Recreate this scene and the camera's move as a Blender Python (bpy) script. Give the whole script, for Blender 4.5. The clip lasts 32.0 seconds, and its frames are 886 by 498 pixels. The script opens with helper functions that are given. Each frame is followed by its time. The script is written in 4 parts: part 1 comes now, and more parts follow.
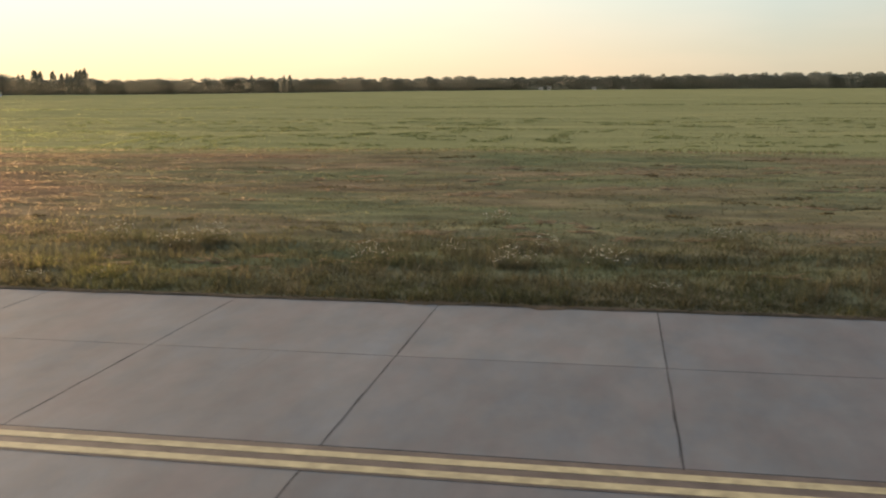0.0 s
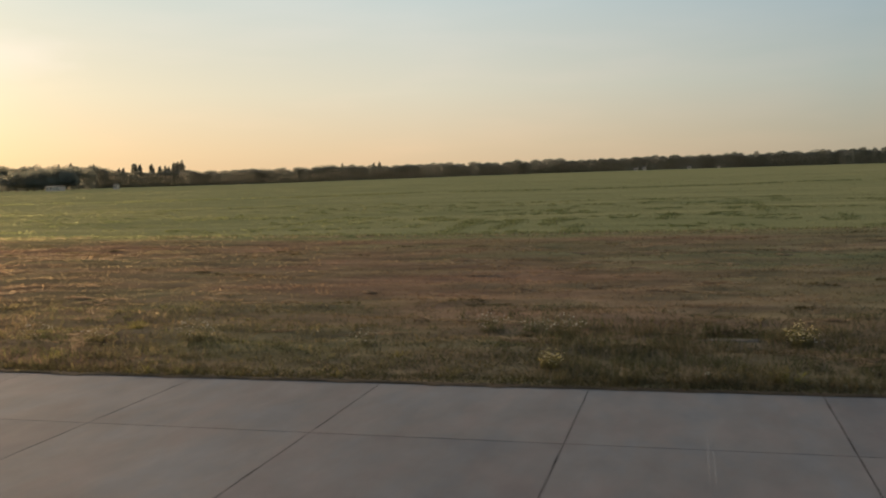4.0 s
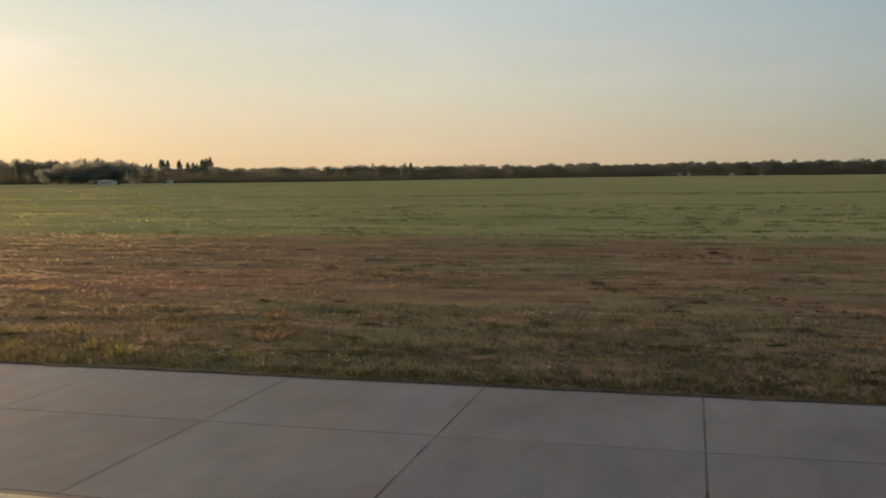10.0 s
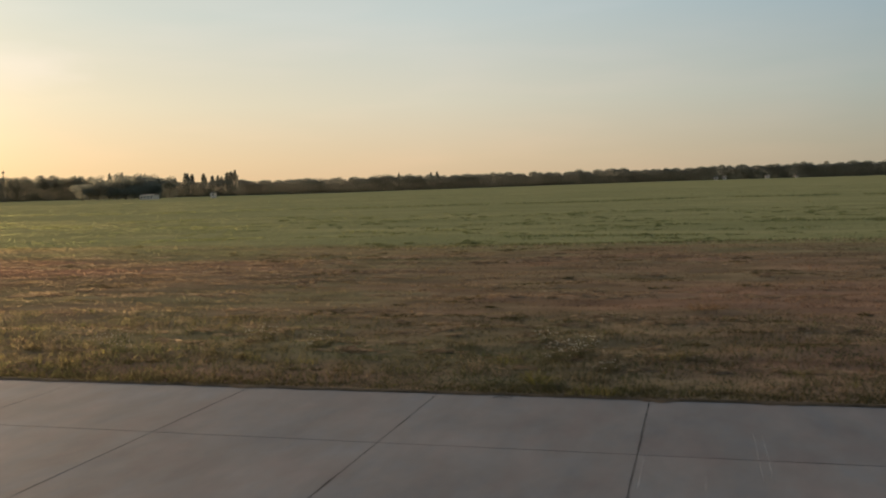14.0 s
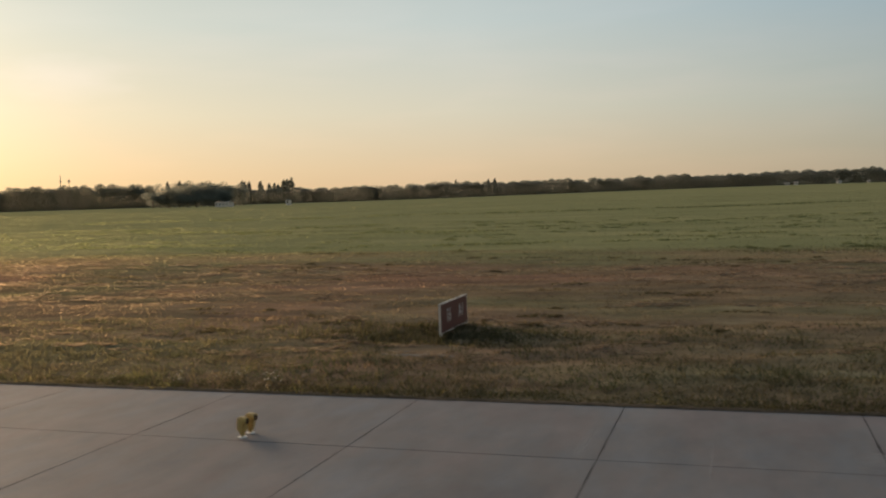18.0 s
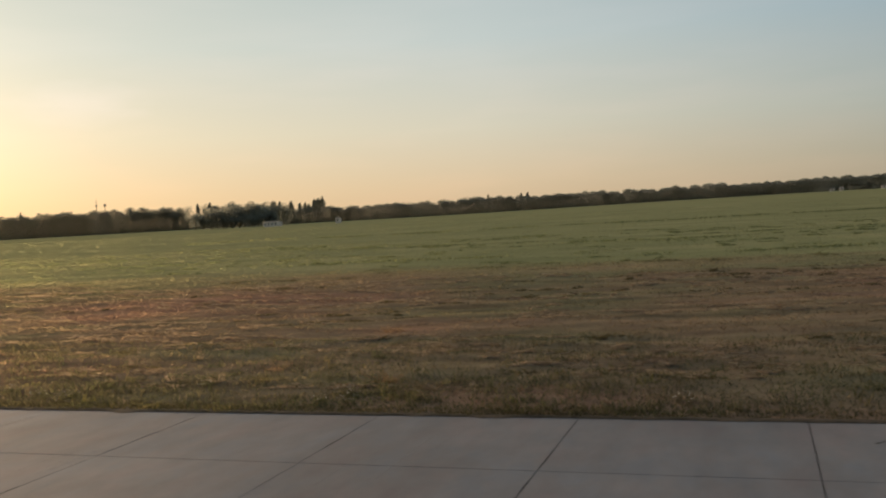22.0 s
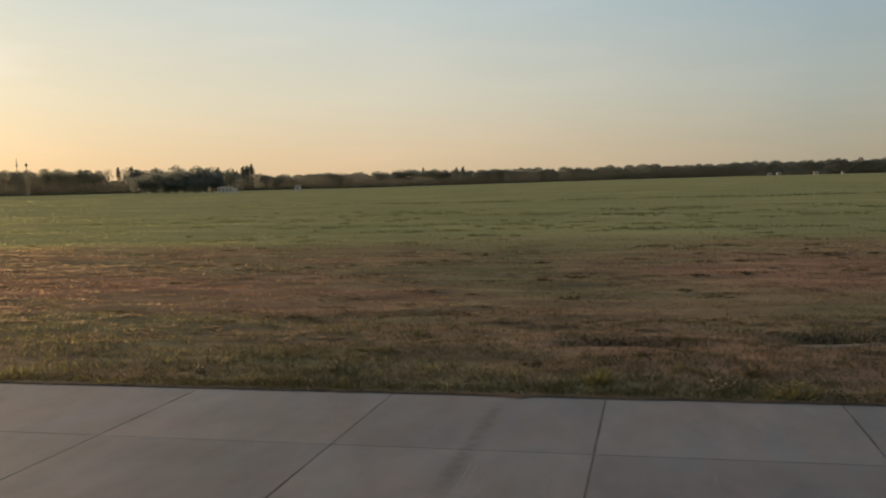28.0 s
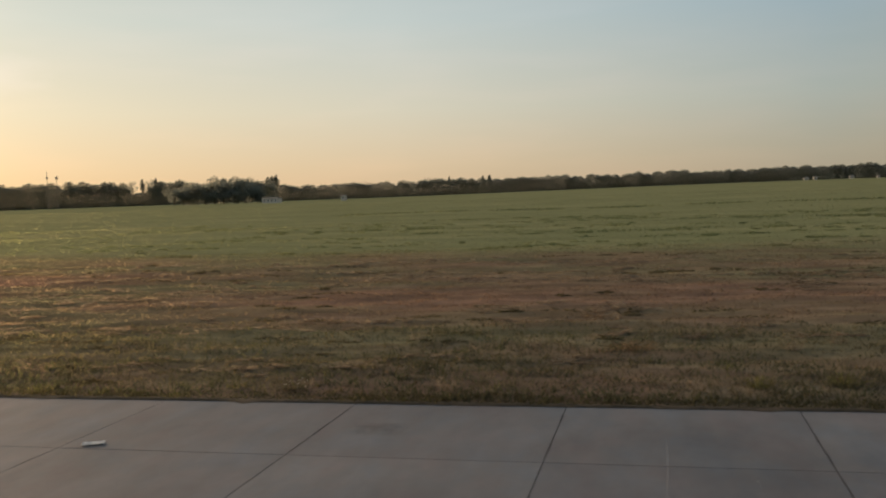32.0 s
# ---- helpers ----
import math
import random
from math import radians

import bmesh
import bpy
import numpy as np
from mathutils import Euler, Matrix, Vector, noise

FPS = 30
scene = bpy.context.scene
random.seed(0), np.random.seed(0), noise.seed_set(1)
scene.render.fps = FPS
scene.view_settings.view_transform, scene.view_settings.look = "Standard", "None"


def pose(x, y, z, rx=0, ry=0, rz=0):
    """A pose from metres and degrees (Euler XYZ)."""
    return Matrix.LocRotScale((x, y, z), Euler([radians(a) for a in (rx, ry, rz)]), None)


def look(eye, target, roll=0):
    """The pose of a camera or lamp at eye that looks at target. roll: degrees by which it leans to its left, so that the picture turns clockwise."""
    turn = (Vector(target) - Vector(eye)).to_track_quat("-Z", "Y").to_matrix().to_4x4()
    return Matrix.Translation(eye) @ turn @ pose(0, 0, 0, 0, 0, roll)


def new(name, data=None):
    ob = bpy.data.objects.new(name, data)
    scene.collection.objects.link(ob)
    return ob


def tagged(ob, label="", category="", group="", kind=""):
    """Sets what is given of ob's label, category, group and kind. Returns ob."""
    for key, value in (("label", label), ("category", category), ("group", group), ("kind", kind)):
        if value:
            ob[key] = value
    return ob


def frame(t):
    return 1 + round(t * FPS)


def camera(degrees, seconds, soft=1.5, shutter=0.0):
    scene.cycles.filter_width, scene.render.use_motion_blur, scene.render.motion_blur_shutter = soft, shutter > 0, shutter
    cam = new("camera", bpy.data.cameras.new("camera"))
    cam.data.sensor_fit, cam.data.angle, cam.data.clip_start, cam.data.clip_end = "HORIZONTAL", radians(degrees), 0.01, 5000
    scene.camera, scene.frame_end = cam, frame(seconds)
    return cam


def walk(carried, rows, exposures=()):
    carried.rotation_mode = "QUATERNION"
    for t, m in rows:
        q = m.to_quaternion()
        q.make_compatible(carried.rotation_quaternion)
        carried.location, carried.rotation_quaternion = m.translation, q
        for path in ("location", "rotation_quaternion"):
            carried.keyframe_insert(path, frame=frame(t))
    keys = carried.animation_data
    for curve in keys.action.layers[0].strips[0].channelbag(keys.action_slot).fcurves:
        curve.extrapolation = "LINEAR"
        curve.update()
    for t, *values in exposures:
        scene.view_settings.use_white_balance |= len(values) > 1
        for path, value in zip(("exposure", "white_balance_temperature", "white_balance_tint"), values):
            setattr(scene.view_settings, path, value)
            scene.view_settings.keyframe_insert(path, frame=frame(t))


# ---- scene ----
cam = camera(50.5, 32.0, soft=2.15, shutter=0.18)

# Camera on a taxiing aircraft: seconds, x, y, yaw, pitch, roll; the eye stays 3.7 m above the slabs.
EYE = 3.70
PATH = [
    (0.0, -0.721, 0.195, 10.55, -9.54, -0.32),
    (0.5, -3.144, 0.194, 11.97, -8.81, -1.55),
    (1.0, -5.580, 0.190, 12.91, -8.50, -2.38),
    (1.5, -8.050, 0.183, 12.34, -7.98, -1.73),
    (2.0, -10.538, 0.172, 13.06, -7.43, -1.54),
    (2.5, -13.053, 0.158, 13.52, -6.99, -1.55),
    (3.0, -15.601, 0.143, 13.27, -6.56, -1.55),
    (3.5, -18.183, 0.129, 13.92, -5.59, -1.71),
    (4.0, -20.787, 0.119, 14.84, -4.40, -1.68),
    (4.5, -23.403, 0.113, 14.54, -3.99, -1.56),
    (6.5, -33.889, 0.149, 14.74, -4.15, -0.81),
    (7.0, -36.574, 0.116, 14.75, -4.22, -0.78),
    (7.5, -39.259, 0.072, 14.60, -4.30, -0.42),
    (8.0, -41.934, 0.025, 14.81, -4.30, -0.51),
    (8.5, -44.616, -0.020, 14.98, -4.29, -0.42),
    (9.0, -47.313, -0.061, 14.90, -4.24, -0.26),
    (9.5, -50.013, -0.096, 14.87, -4.22, -0.43),
    (10.0, -52.702, -0.123, 14.90, -4.26, -0.54),
    (10.5, -55.383, -0.142, 14.77, -4.27, -0.39),
    (11.0, -58.058, -0.153, 14.77, -4.28, -0.38),
    (11.5, -60.730, -0.156, 14.89, -4.25, -0.49),
    (12.0, -63.407, -0.152, 14.96, -4.15, -0.75),
    (12.5, -66.087, -0.141, 15.01, -4.11, -1.02),
    (13.0, -68.769, -0.125, 14.52, -4.01, -1.35),
    (13.5, -71.447, -0.107, 14.76, -3.85, -1.44),
    (14.0, -74.130, -0.087, 15.40, -3.70, -1.61),
    (14.5, -76.811, -0.069, 15.36, -3.63, -1.66),
    (16.5, -87.466, -0.052, 16.35, -3.60, -1.85),
    (17.0, -90.175, -0.056, 16.75, -3.62, -1.69),
    (17.5, -92.864, -0.062, 16.94, -3.51, -1.71),
    (18.0, -95.538, -0.072, 17.71, -3.18, -1.83),
    (18.5, -98.203, -0.085, 18.30, -2.60, -2.23),
    (19.0, -100.862, -0.100, 18.36, -2.39, -2.90),
    (19.5, -103.519, -0.114, 18.32, -2.35, -3.06),
    (20.0, -106.192, -0.125, 18.51, -2.23, -3.15),
    (20.5, -108.875, -0.131, 18.80, -2.18, -3.35),
    (21.0, -111.564, -0.128, 18.52, -2.23, -3.29),
    (21.5, -114.245, -0.112, 18.42, -2.20, -3.19),
    (22.0, -116.906, -0.086, 18.55, -2.14, -3.24),
    (22.5, -119.557, -0.056, 18.39, -2.31, -3.16),
    (23.0, -122.219, -0.024, 17.55, -2.71, -2.71),
    (23.5, -124.890, 0.007, 16.65, -3.25, -2.29),
    (24.0, -127.566, 0.036, 15.62, -3.59, -1.91),
    (24.5, -130.247, 0.062, 15.22, -3.39, -1.79),
    (25.0, -132.934, 0.085, 14.92, -3.39, -1.86),
    (25.5, -135.624, 0.104, 14.28, -3.65, -1.80),
    (27.5, -146.466, 0.114, 12.86, -3.98, -1.30),
    (28.0, -149.170, 0.123, 12.74, -3.95, -1.40),
    (28.5, -151.874, 0.135, 12.80, -3.83, -1.44),
    (29.0, -154.578, 0.147, 12.96, -3.78, -1.57),
    (29.5, -157.286, 0.159, 13.19, -3.68, -1.69),
    (30.0, -160.000, 0.169, 13.21, -3.57, -1.75),
    (30.5, -162.717, 0.177, 13.22, -3.50, -1.87),
    (31.0, -165.434, 0.185, 13.16, -3.46, -1.95),
    (31.5, -168.150, 0.192, 13.25, -3.40, -1.98),
    (32.0, -170.865, 0.198, 13.13, -3.37, -2.02),
]
walk(cam,
     [(t, pose(x, y, EYE, 90 + pitch, 0, yaw) @ pose(0, 0, 0, 0, 0, roll)) for t, x, y, yaw, pitch, roll in PATH],
     [(0.0, 0.82), (0.5, 0.63), (1.0, 0.47), (2.0, 0.35), (3.0, 0.25), (4.0, 0.10), (7.0, 0.02), (22.0, 0.0), (24.5, -0.06), (28.0, 0.0), (32.0, 0.0)])

# ---- world, sun ----
SUN_AZ, SUN_EL = 56.0, 8.0          # degrees left of +y, degrees above the horizon
world = bpy.data.worlds.new("sky")
scene.world = world
world.use_nodes = True
wn, wl = world.node_tree.nodes, world.node_tree.links
sky = wn.new("ShaderNodeTexSky")
sky.sky_type = "NISHITA"
sky.sun_disc = False
sky.sun_elevation, sky.sun_rotation = radians(SUN_EL), radians(-SUN_AZ)
sky.air_density, sky.dust_density, sky.ozone_density = 1.0, 2.0, 1.5


def sky_ramp(stops):
    r = wn.new("ShaderNodeValToRGB")
    e = r.color_ramp.elements
    while len(e) < len(stops):
        e.new(0.5)
    for k, (pos, col) in zip(e, stops):
        k.position, k.color = pos, (*col, 1)
    return r


def sky_mix(kind, fac, a, b):
    m = wn.new("ShaderNodeMix")
    m.data_type, m.blend_type = "RGBA", kind
    m.inputs[0].default_value = fac
    wl.new(a, m.inputs[6])
    wl.new(b, m.inputs[7])
    return m.outputs[2]


# evening haze over the clear sky: tan at the horizon, grey-blue above, warmer towards the sun
gaze = wn.new("ShaderNodeTexCoord").outputs["Generated"]
gaze_z = wn.new("ShaderNodeSeparateXYZ")
wl.new(gaze, gaze_z.inputs[0])
flat = wn.new("ShaderNodeVectorMath")
flat.operation = "MULTIPLY"
wl.new(gaze, flat.inputs[0])
flat.inputs[1].default_value = (1, 1, 0)
unit = wn.new("ShaderNodeVectorMath")
unit.operation = "NORMALIZE"
wl.new(flat.outputs[0], unit.inputs[0])
dot = wn.new("ShaderNodeVectorMath")
dot.operation = "DOT_PRODUCT"
wl.new(unit.outputs[0], dot.inputs[0])
dot.inputs[1].default_value = (-math.sin(radians(SUN_AZ)), math.cos(radians(SUN_AZ)), 0)
half = wn.new("ShaderNodeMath")
half.operation = "MULTIPLY_ADD"
half.inputs[1].default_value = half.inputs[2].default_value = 0.5
wl.new(dot.outputs["Value"], half.inputs[0])
by_height = sky_ramp([(0.0, (0.72, 0.52, 0.32)), (0.03, (0.74, 0.575, 0.38)), (0.09, (0.70, 0.65, 0.515)), (0.18, (0.575, 0.635, 0.61)), (0.32, (0.435, 0.52, 0.54)), (1.0, (0.30, 0.37, 0.44))])
wl.new(gaze_z.outputs[2], by_height.inputs[0])
by_side = sky_ramp([(0.0, (0.58, 0.58, 0.62)), (0.60, (0.53, 0.60, 0.66)), (0.71, (0.59, 0.69, 0.79)), (0.883, (1.0, 1.0, 1.0)), (0.983, (1.11, 1.06, 0.98)), (1.0, (1.15, 1.09, 0.99))])
wl.new(half.outputs[0], by_side.inputs[0])
haze = sky_mix("MULTIPLY", 1.0, by_height.outputs[0], by_side.outputs[0])
# thin cirrus, barely brighter than the haze
veil_map = wn.new("ShaderNodeMapping")
veil_map.inputs["Scale"].default_value = (5, 5, 32)
wl.new(gaze, veil_map.inputs["Vector"])
veil = wn.new("ShaderNodeTexNoise")
veil.inputs["Scale"].default_value, veil.inputs["Detail"].default_value = 1.0, 4
wl.new(veil_map.outputs[0], veil.inputs["Vector"])
veil_tint = sky_ramp([(0.45, (1.0, 1.0, 1.0)), (0.72, (1.06, 1.03, 1.03))])
wl.new(veil.outputs[0], veil_tint.inputs[0])
haze = sky_mix("MULTIPLY", 1.0, haze, veil_tint.outputs[0])
# one small bright cloud low in the sky
CLOUD_AZ, CLOUD_EL = 39.2, 7.2
off = wn.new("ShaderNodeVectorMath")
off.operation = "SUBTRACT"
wl.new(gaze, off.inputs[0])
off.inputs[1].default_value = (-math.sin(radians(CLOUD_AZ)) * math.cos(radians(CLOUD_EL)), math.cos(radians(CLOUD_AZ)) * math.cos(radians(CLOUD_EL)), math.sin(radians(CLOUD_EL)))
squash = wn.new("ShaderNodeVectorMath")
squash.operation = "MULTIPLY"
wl.new(off.outputs[0], squash.inputs[0])
squash.inputs[1].default_value = (16, 16, 40)
ragged = wn.new("ShaderNodeTexNoise")
ragged.inputs["Scale"].default_value, ragged.inputs["Detail"].default_value = 1.6, 5
wl.new(squash.outputs[0], ragged.inputs["Vector"])
reach = wn.new("ShaderNodeVectorMath")
reach.operation = "LENGTH"
wl.new(squash.outputs[0], reach.inputs[0])
body = wn.new("ShaderNodeMath")
body.operation = "ADD"
wl.new(reach.outputs["Value"], body.inputs[0])
wl.new(ragged.outputs[0], body.inputs[1])
cloud_tint = sky_ramp([(0.45, (1.09, 1.07, 1.12)), (1.0, (1.0, 1.0, 1.0))])
half_body = wn.new("ShaderNodeMath")
half_body.operation = "MULTIPLY"
half_body.inputs[1].default_value = 0.62
wl.new(body.outputs[0], half_body.inputs[0])
wl.new(half_body.outputs[0], cloud_tint.inputs[0])
haze = sky_mix("MULTIPLY", 1.0, haze, cloud_tint.outputs[0])
dim = wn.new("ShaderNodeVectorMath")
dim.operation = "SCALE"
dim.inputs["Scale"].default_value = 0.10
wl.new(sky.outputs[0], dim.inputs[0])
wl.new(sky_mix("MIX", 0.88, dim.outputs[0], haze), wn["Background"].inputs[0])
wn["Background"].inputs[1].default_value = 1.0
sun_data = bpy.data.lights.new("sun", "SUN")
sun_data.energy, sun_data.angle, sun_data.color = 4.9, radians(28.0), (1.0, 0.69, 0.42)
sun = new("sun", sun_data)
sun_way = Vector((-math.sin(radians(SUN_AZ)) * math.cos(radians(SUN_EL)), math.cos(radians(SUN_AZ)) * math.cos(radians(SUN_EL)), math.sin(radians(SUN_EL))))
sun.matrix_world = look(sun_way * 100, (0, 0, 0))

# ---- materials ----
def material(name, rough=0.8, spec=0.3, metal=0.0):
    m = bpy.data.materials.new(name)
    m.use_nodes = True
    b = m.node_tree.nodes["Principled BSDF"]
    b.inputs["Roughness"].default_value = rough
    b.inputs["Specular IOR Level"].default_value = spec
    b.inputs["Metallic"].default_value = metal
    return m, m.node_tree.nodes, m.node_tree.links, b


def ramp(n, stops, mode="LINEAR"):
    r = n.new("ShaderNodeValToRGB")
    r.color_ramp.interpolation = mode
    e = r.color_ramp.elements
    while len(e) < len(stops):
        e.new(0.5)
    for k, (pos, col) in zip(e, stops):
        k.position, k.color = pos, (*col, 1)
    return r


def noise_tex(n, l, vec, scale, detail=6, rough=0.6):
    t = n.new("ShaderNodeTexNoise")
    t.inputs["Scale"].default_value, t.inputs["Detail"].default_value, t.inputs["Roughness"].default_value = scale, detail, rough
    if vec is not None:
        l.new(vec, t.inputs["Vector"])
    return t


def mapped(n, l, src, scale=(1, 1, 1)):
    m = n.new("ShaderNodeMapping")
    m.inputs["Scale"].default_value = scale
    l.new(src, m.inputs["Vector"])
    return m.outputs[0]


def mix(n, l, fac, a, b, kind="MIX"):
    m = n.new("ShaderNodeMix")
    m.data_type, m.blend_type = "RGBA", kind
    for src, sock in ((fac, m.inputs[0]), (a, m.inputs[6]), (b, m.inputs[7])):
        if isinstance(src, (int, float)):
            sock.default_value = src
        elif isinstance(src, tuple):
            sock.default_value = (*src, 1)
        else:
            l.new(src, sock)
    return m.outputs[2]


def bump(n, l, height, strength, distance, b):
    k = n.new("ShaderNodeBump")
    k.inputs["Strength"].default_value, k.inputs["Distance"].default_value = strength, distance
    l.new(height, k.inputs["Height"])
    l.new(k.outputs[0], b.inputs["Normal"])


def plain(name, col, rough=0.6, spec=0.4, metal=0.0, vary=0.15, scale=8.0):
    """A paint or plastic with faint mottling and wear."""
    m, n, l, b = material(name, rough, spec, metal)
    pos = n.new("ShaderNodeTexCoord").outputs["Object"]
    t = noise_tex(n, l, pos, scale)
    dark = tuple(c * (1 - vary) for c in col)
    light = tuple(min(1, c * (1 + vary)) for c in col)
    r = ramp(n, [(0.3, dark), (0.7, light)])
    l.new(t.outputs[0], r.inputs[0])
    l.new(r.outputs[0], b.inputs["Base Color"])
    return m


def concrete():
    m, n, l, b = material("concrete", 0.8, 0.16)
    geo = n.new("ShaderNodeNewGeometry").outputs["Position"]
    info = n.new("ShaderNodeObjectInfo").outputs["Random"]
    big = noise_tex(n, l, mapped(n, l, geo, (0.32, 0.20, 1)), 1.0, 5)
    mid = noise_tex(n, l, mapped(n, l, geo, (1.5, 0.6, 1)), 1.0, 6, 0.65)
    fine = noise_tex(n, l, geo, 60.0, 4, 0.7)
    c1 = ramp(n, [(0.3, (0.144, 0.139, 0.142)), (0.7, (0.195, 0.188, 0.192))])
    l.new(big.outputs[0], c1.inputs[0])
    c2 = ramp(n, [(0.3, (0.85, 0.845, 0.85)), (0.7, (1.10, 1.10, 1.09))])
    l.new(mid.outputs[0], c2.inputs[0])
    c3 = ramp(n, [(0.0, (0.90, 0.90, 0.91)), (1.0, (1.06, 1.05, 1.03))])
    l.new(info, c3.inputs[0])
    c4 = ramp(n, [(0.3, (0.92, 0.92, 0.92)), (0.7, (1.06, 1.06, 1.06))])
    l.new(fine.outputs[0], c4.inputs[0])
    col = mix(n, l, 1.0, c1.outputs[0], c2.outputs[0], "MULTIPLY")
    col = mix(n, l, 1.0, col, c3.outputs[0], "MULTIPLY")
    col = mix(n, l, 1.0, col, c4.outputs[0], "MULTIPLY")
    # bluish and rosy blotches in the cement
    hue = noise_tex(n, l, mapped(n, l, geo, (0.9, 0.42, 1)), 1.0, 4, 0.7)
    c5 = ramp(n, [(0.36, (0.93, 1.0, 1.065)), (0.5, (1, 1, 1)), (0.64, (1.06, 0.98, 0.965))])
    l.new(hue.outputs[0], c5.inputs[0])
    col = mix(n, l, 1.0, col, c5.outputs[0], "MULTIPLY")
    # old tyre stains in soft streaks across the slabs
    skid = noise_tex(n, l, mapped(n, l, geo, (0.9, 0.16, 1)), 1.0, 4)
    k = ramp(n, [(0.58, (0, 0, 0)), (0.75, (1, 1, 1))])
    l.new(skid.outputs[0], k.inputs[0])
    col = mix(n, l, k.outputs[0], col, mix(n, l, 0.05, col, (0.05, 0.045, 0.045)))
    l.new(col, b.inputs["Base Color"])
    bump(n, l, fine.outputs[0], 0.25, 0.01, b)
    return m


def field_zone(n, l):
    """Position, and 0 on the dry verge to 1 on the mown green field, with a ragged border between."""
    geo = n.new("ShaderNodeNewGeometry").outputs["Position"]
    sep = n.new("ShaderNodeSeparateXYZ")
    l.new(geo, sep.inputs[0])
    wob = noise_tex(n, l, mapped(n, l, geo, (0.03, 0.10, 0)), 1.0, 6, 0.65)
    amp = n.new("ShaderNodeMapRange")        # the border frays out towards -x
    amp.inputs[1].default_value, amp.inputs[2].default_value, amp.inputs[3].default_value, amp.inputs[4].default_value = -60, -110, 8.0, 34.0
    l.new(sep.outputs[0], amp.inputs[0])
    off = n.new("ShaderNodeMath")
    off.operation = "SUBTRACT"
    l.new(wob.outputs[0], off.inputs[0])
    off.inputs[1].default_value = 0.5
    add = n.new("ShaderNodeMath")
    add.operation = "MULTIPLY_ADD"
    l.new(off.outputs[0], add.inputs[0])
    l.new(amp.outputs[0], add.inputs[1])
    l.new(sep.outputs[1], add.inputs[2])
    width = n.new("ShaderNodeMapRange")      # and grows wider there
    width.inputs[1].default_value, width.inputs[2].default_value, width.inputs[3].default_value, width.inputs[4].default_value = -60, -120, 2.5, 14.0
    l.new(sep.outputs[0], width.inputs[0])
    low, up = n.new("ShaderNodeMath"), n.new("ShaderNodeMath")
    low.operation, up.operation = "SUBTRACT", "ADD"
    for k in (low, up):
        k.inputs[0].default_value = 55.0
        l.new(width.outputs[0], k.inputs[1])
    zone = n.new("ShaderNodeMapRange")
    zone.interpolation_type = "SMOOTHSTEP"
    l.new(low.outputs[0], zone.inputs[1])
    l.new(up.outputs[0], zone.inputs[2])
    l.new(add.outputs[0], zone.inputs[0])
    return geo, zone.outputs[0]


def field_colour(n, l):
    geo, zone = field_zone(n, l)
    streak = noise_tex(n, l, mapped(n, l, geo, (0.035, 0.16, 0)), 1.0, 7, 0.65)
    patch = noise_tex(n, l, mapped(n, l, geo, (0.28, 1.1, 0)), 1.0, 7, 0.7)
    wide = noise_tex(n, l, mapped(n, l, geo, (0.06, 0.11, 0)), 1.0, 4)
    brown = ramp(n, [(0.28, (0.090, 0.070, 0.057)), (0.5, (0.140, 0.109, 0.088)), (0.64, (0.178, 0.141, 0.114)), (0.8, (0.265, 0.216, 0.175))])
    l.new(patch.outputs[0], brown.inputs[0])
    ridge = noise_tex(n, l, mapped(n, l, geo, (0.06, 0.5, 0)), 1.0, 6, 0.65)
    rr = ramp(n, [(0.32, (0.78, 0.79, 0.79)), (0.5, (1.0, 1.0, 1.0)), (0.68, (1.22, 1.20, 1.17))])
    l.new(ridge.outputs[0], rr.inputs[0])
    tint = ramp(n, [(0.38, (0.82, 1.0, 0.84)), (0.62, (1.08, 0.97, 0.94))])
    l.new(wide.outputs[0], tint.inputs[0])
    br = mix(n, l, 1.0, mix(n, l, 1.0, brown.outputs[0], tint.outputs[0], "MULTIPLY"), rr.outputs[0], "MULTIPLY")
    place = n.new("ShaderNodeSeparateXYZ")
    l.new(geo, place.inputs[0])
    fresh = n.new("ShaderNodeMapRange")                  # the verge is greener at its +x end
    fresh.inputs[1].default_value, fresh.inputs[2].default_value = -30, -8
    l.new(place.outputs[0], fresh.inputs[0])
    br = mix(n, l, fresh.outputs[0], br, mix(n, l, 1.0, br, (0.83, 1.02, 0.97), "MULTIPLY"))
    green = ramp(n, [(0.28, (0.086, 0.106, 0.062)), (0.5, (0.132, 0.150, 0.088)), (0.72, (0.205, 0.210, 0.130))])
    l.new(streak.outputs[0], green.inputs[0])
    g2 = mix(n, l, 0.3, green.outputs[0], mix(n, l, patch.outputs[0], (0.068, 0.094, 0.052), (0.235, 0.230, 0.142)))
    return mix(n, l, zone, br, g2), patch


def ground_mat():
    """Soil and turf under the standing grass: a rusty dry verge, then a mown green field."""
    m, n, l, b = material("turf", 0.9, 0.0)
    col, patch = field_colour(n, l)
    l.new(mix(n, l, 1.0, col, (1.16, 1.12, 1.06), "MULTIPLY"), b.inputs["Base Color"])
    bump(n, l, patch.outputs[0], 0.5, 0.2, b)
    lay = n.new("ShaderNodeBsdfAnisotropic")             # flattened blades gleam towards a low sun
    lay.inputs["Roughness"].default_value = 0.85
    l.new(mix(n, l, 1.0, col, (3.0, 2.6, 2.0), "MULTIPLY"), lay.inputs["Color"])
    ms = n.new("ShaderNodeMixShader")
    ms.inputs[0].default_value = 0.19
    l.new(b.outputs[0], ms.inputs[1])
    l.new(lay.outputs[0], ms.inputs[2])
    l.new(ms.outputs[0], n["Material Output"].inputs[0])
    return m


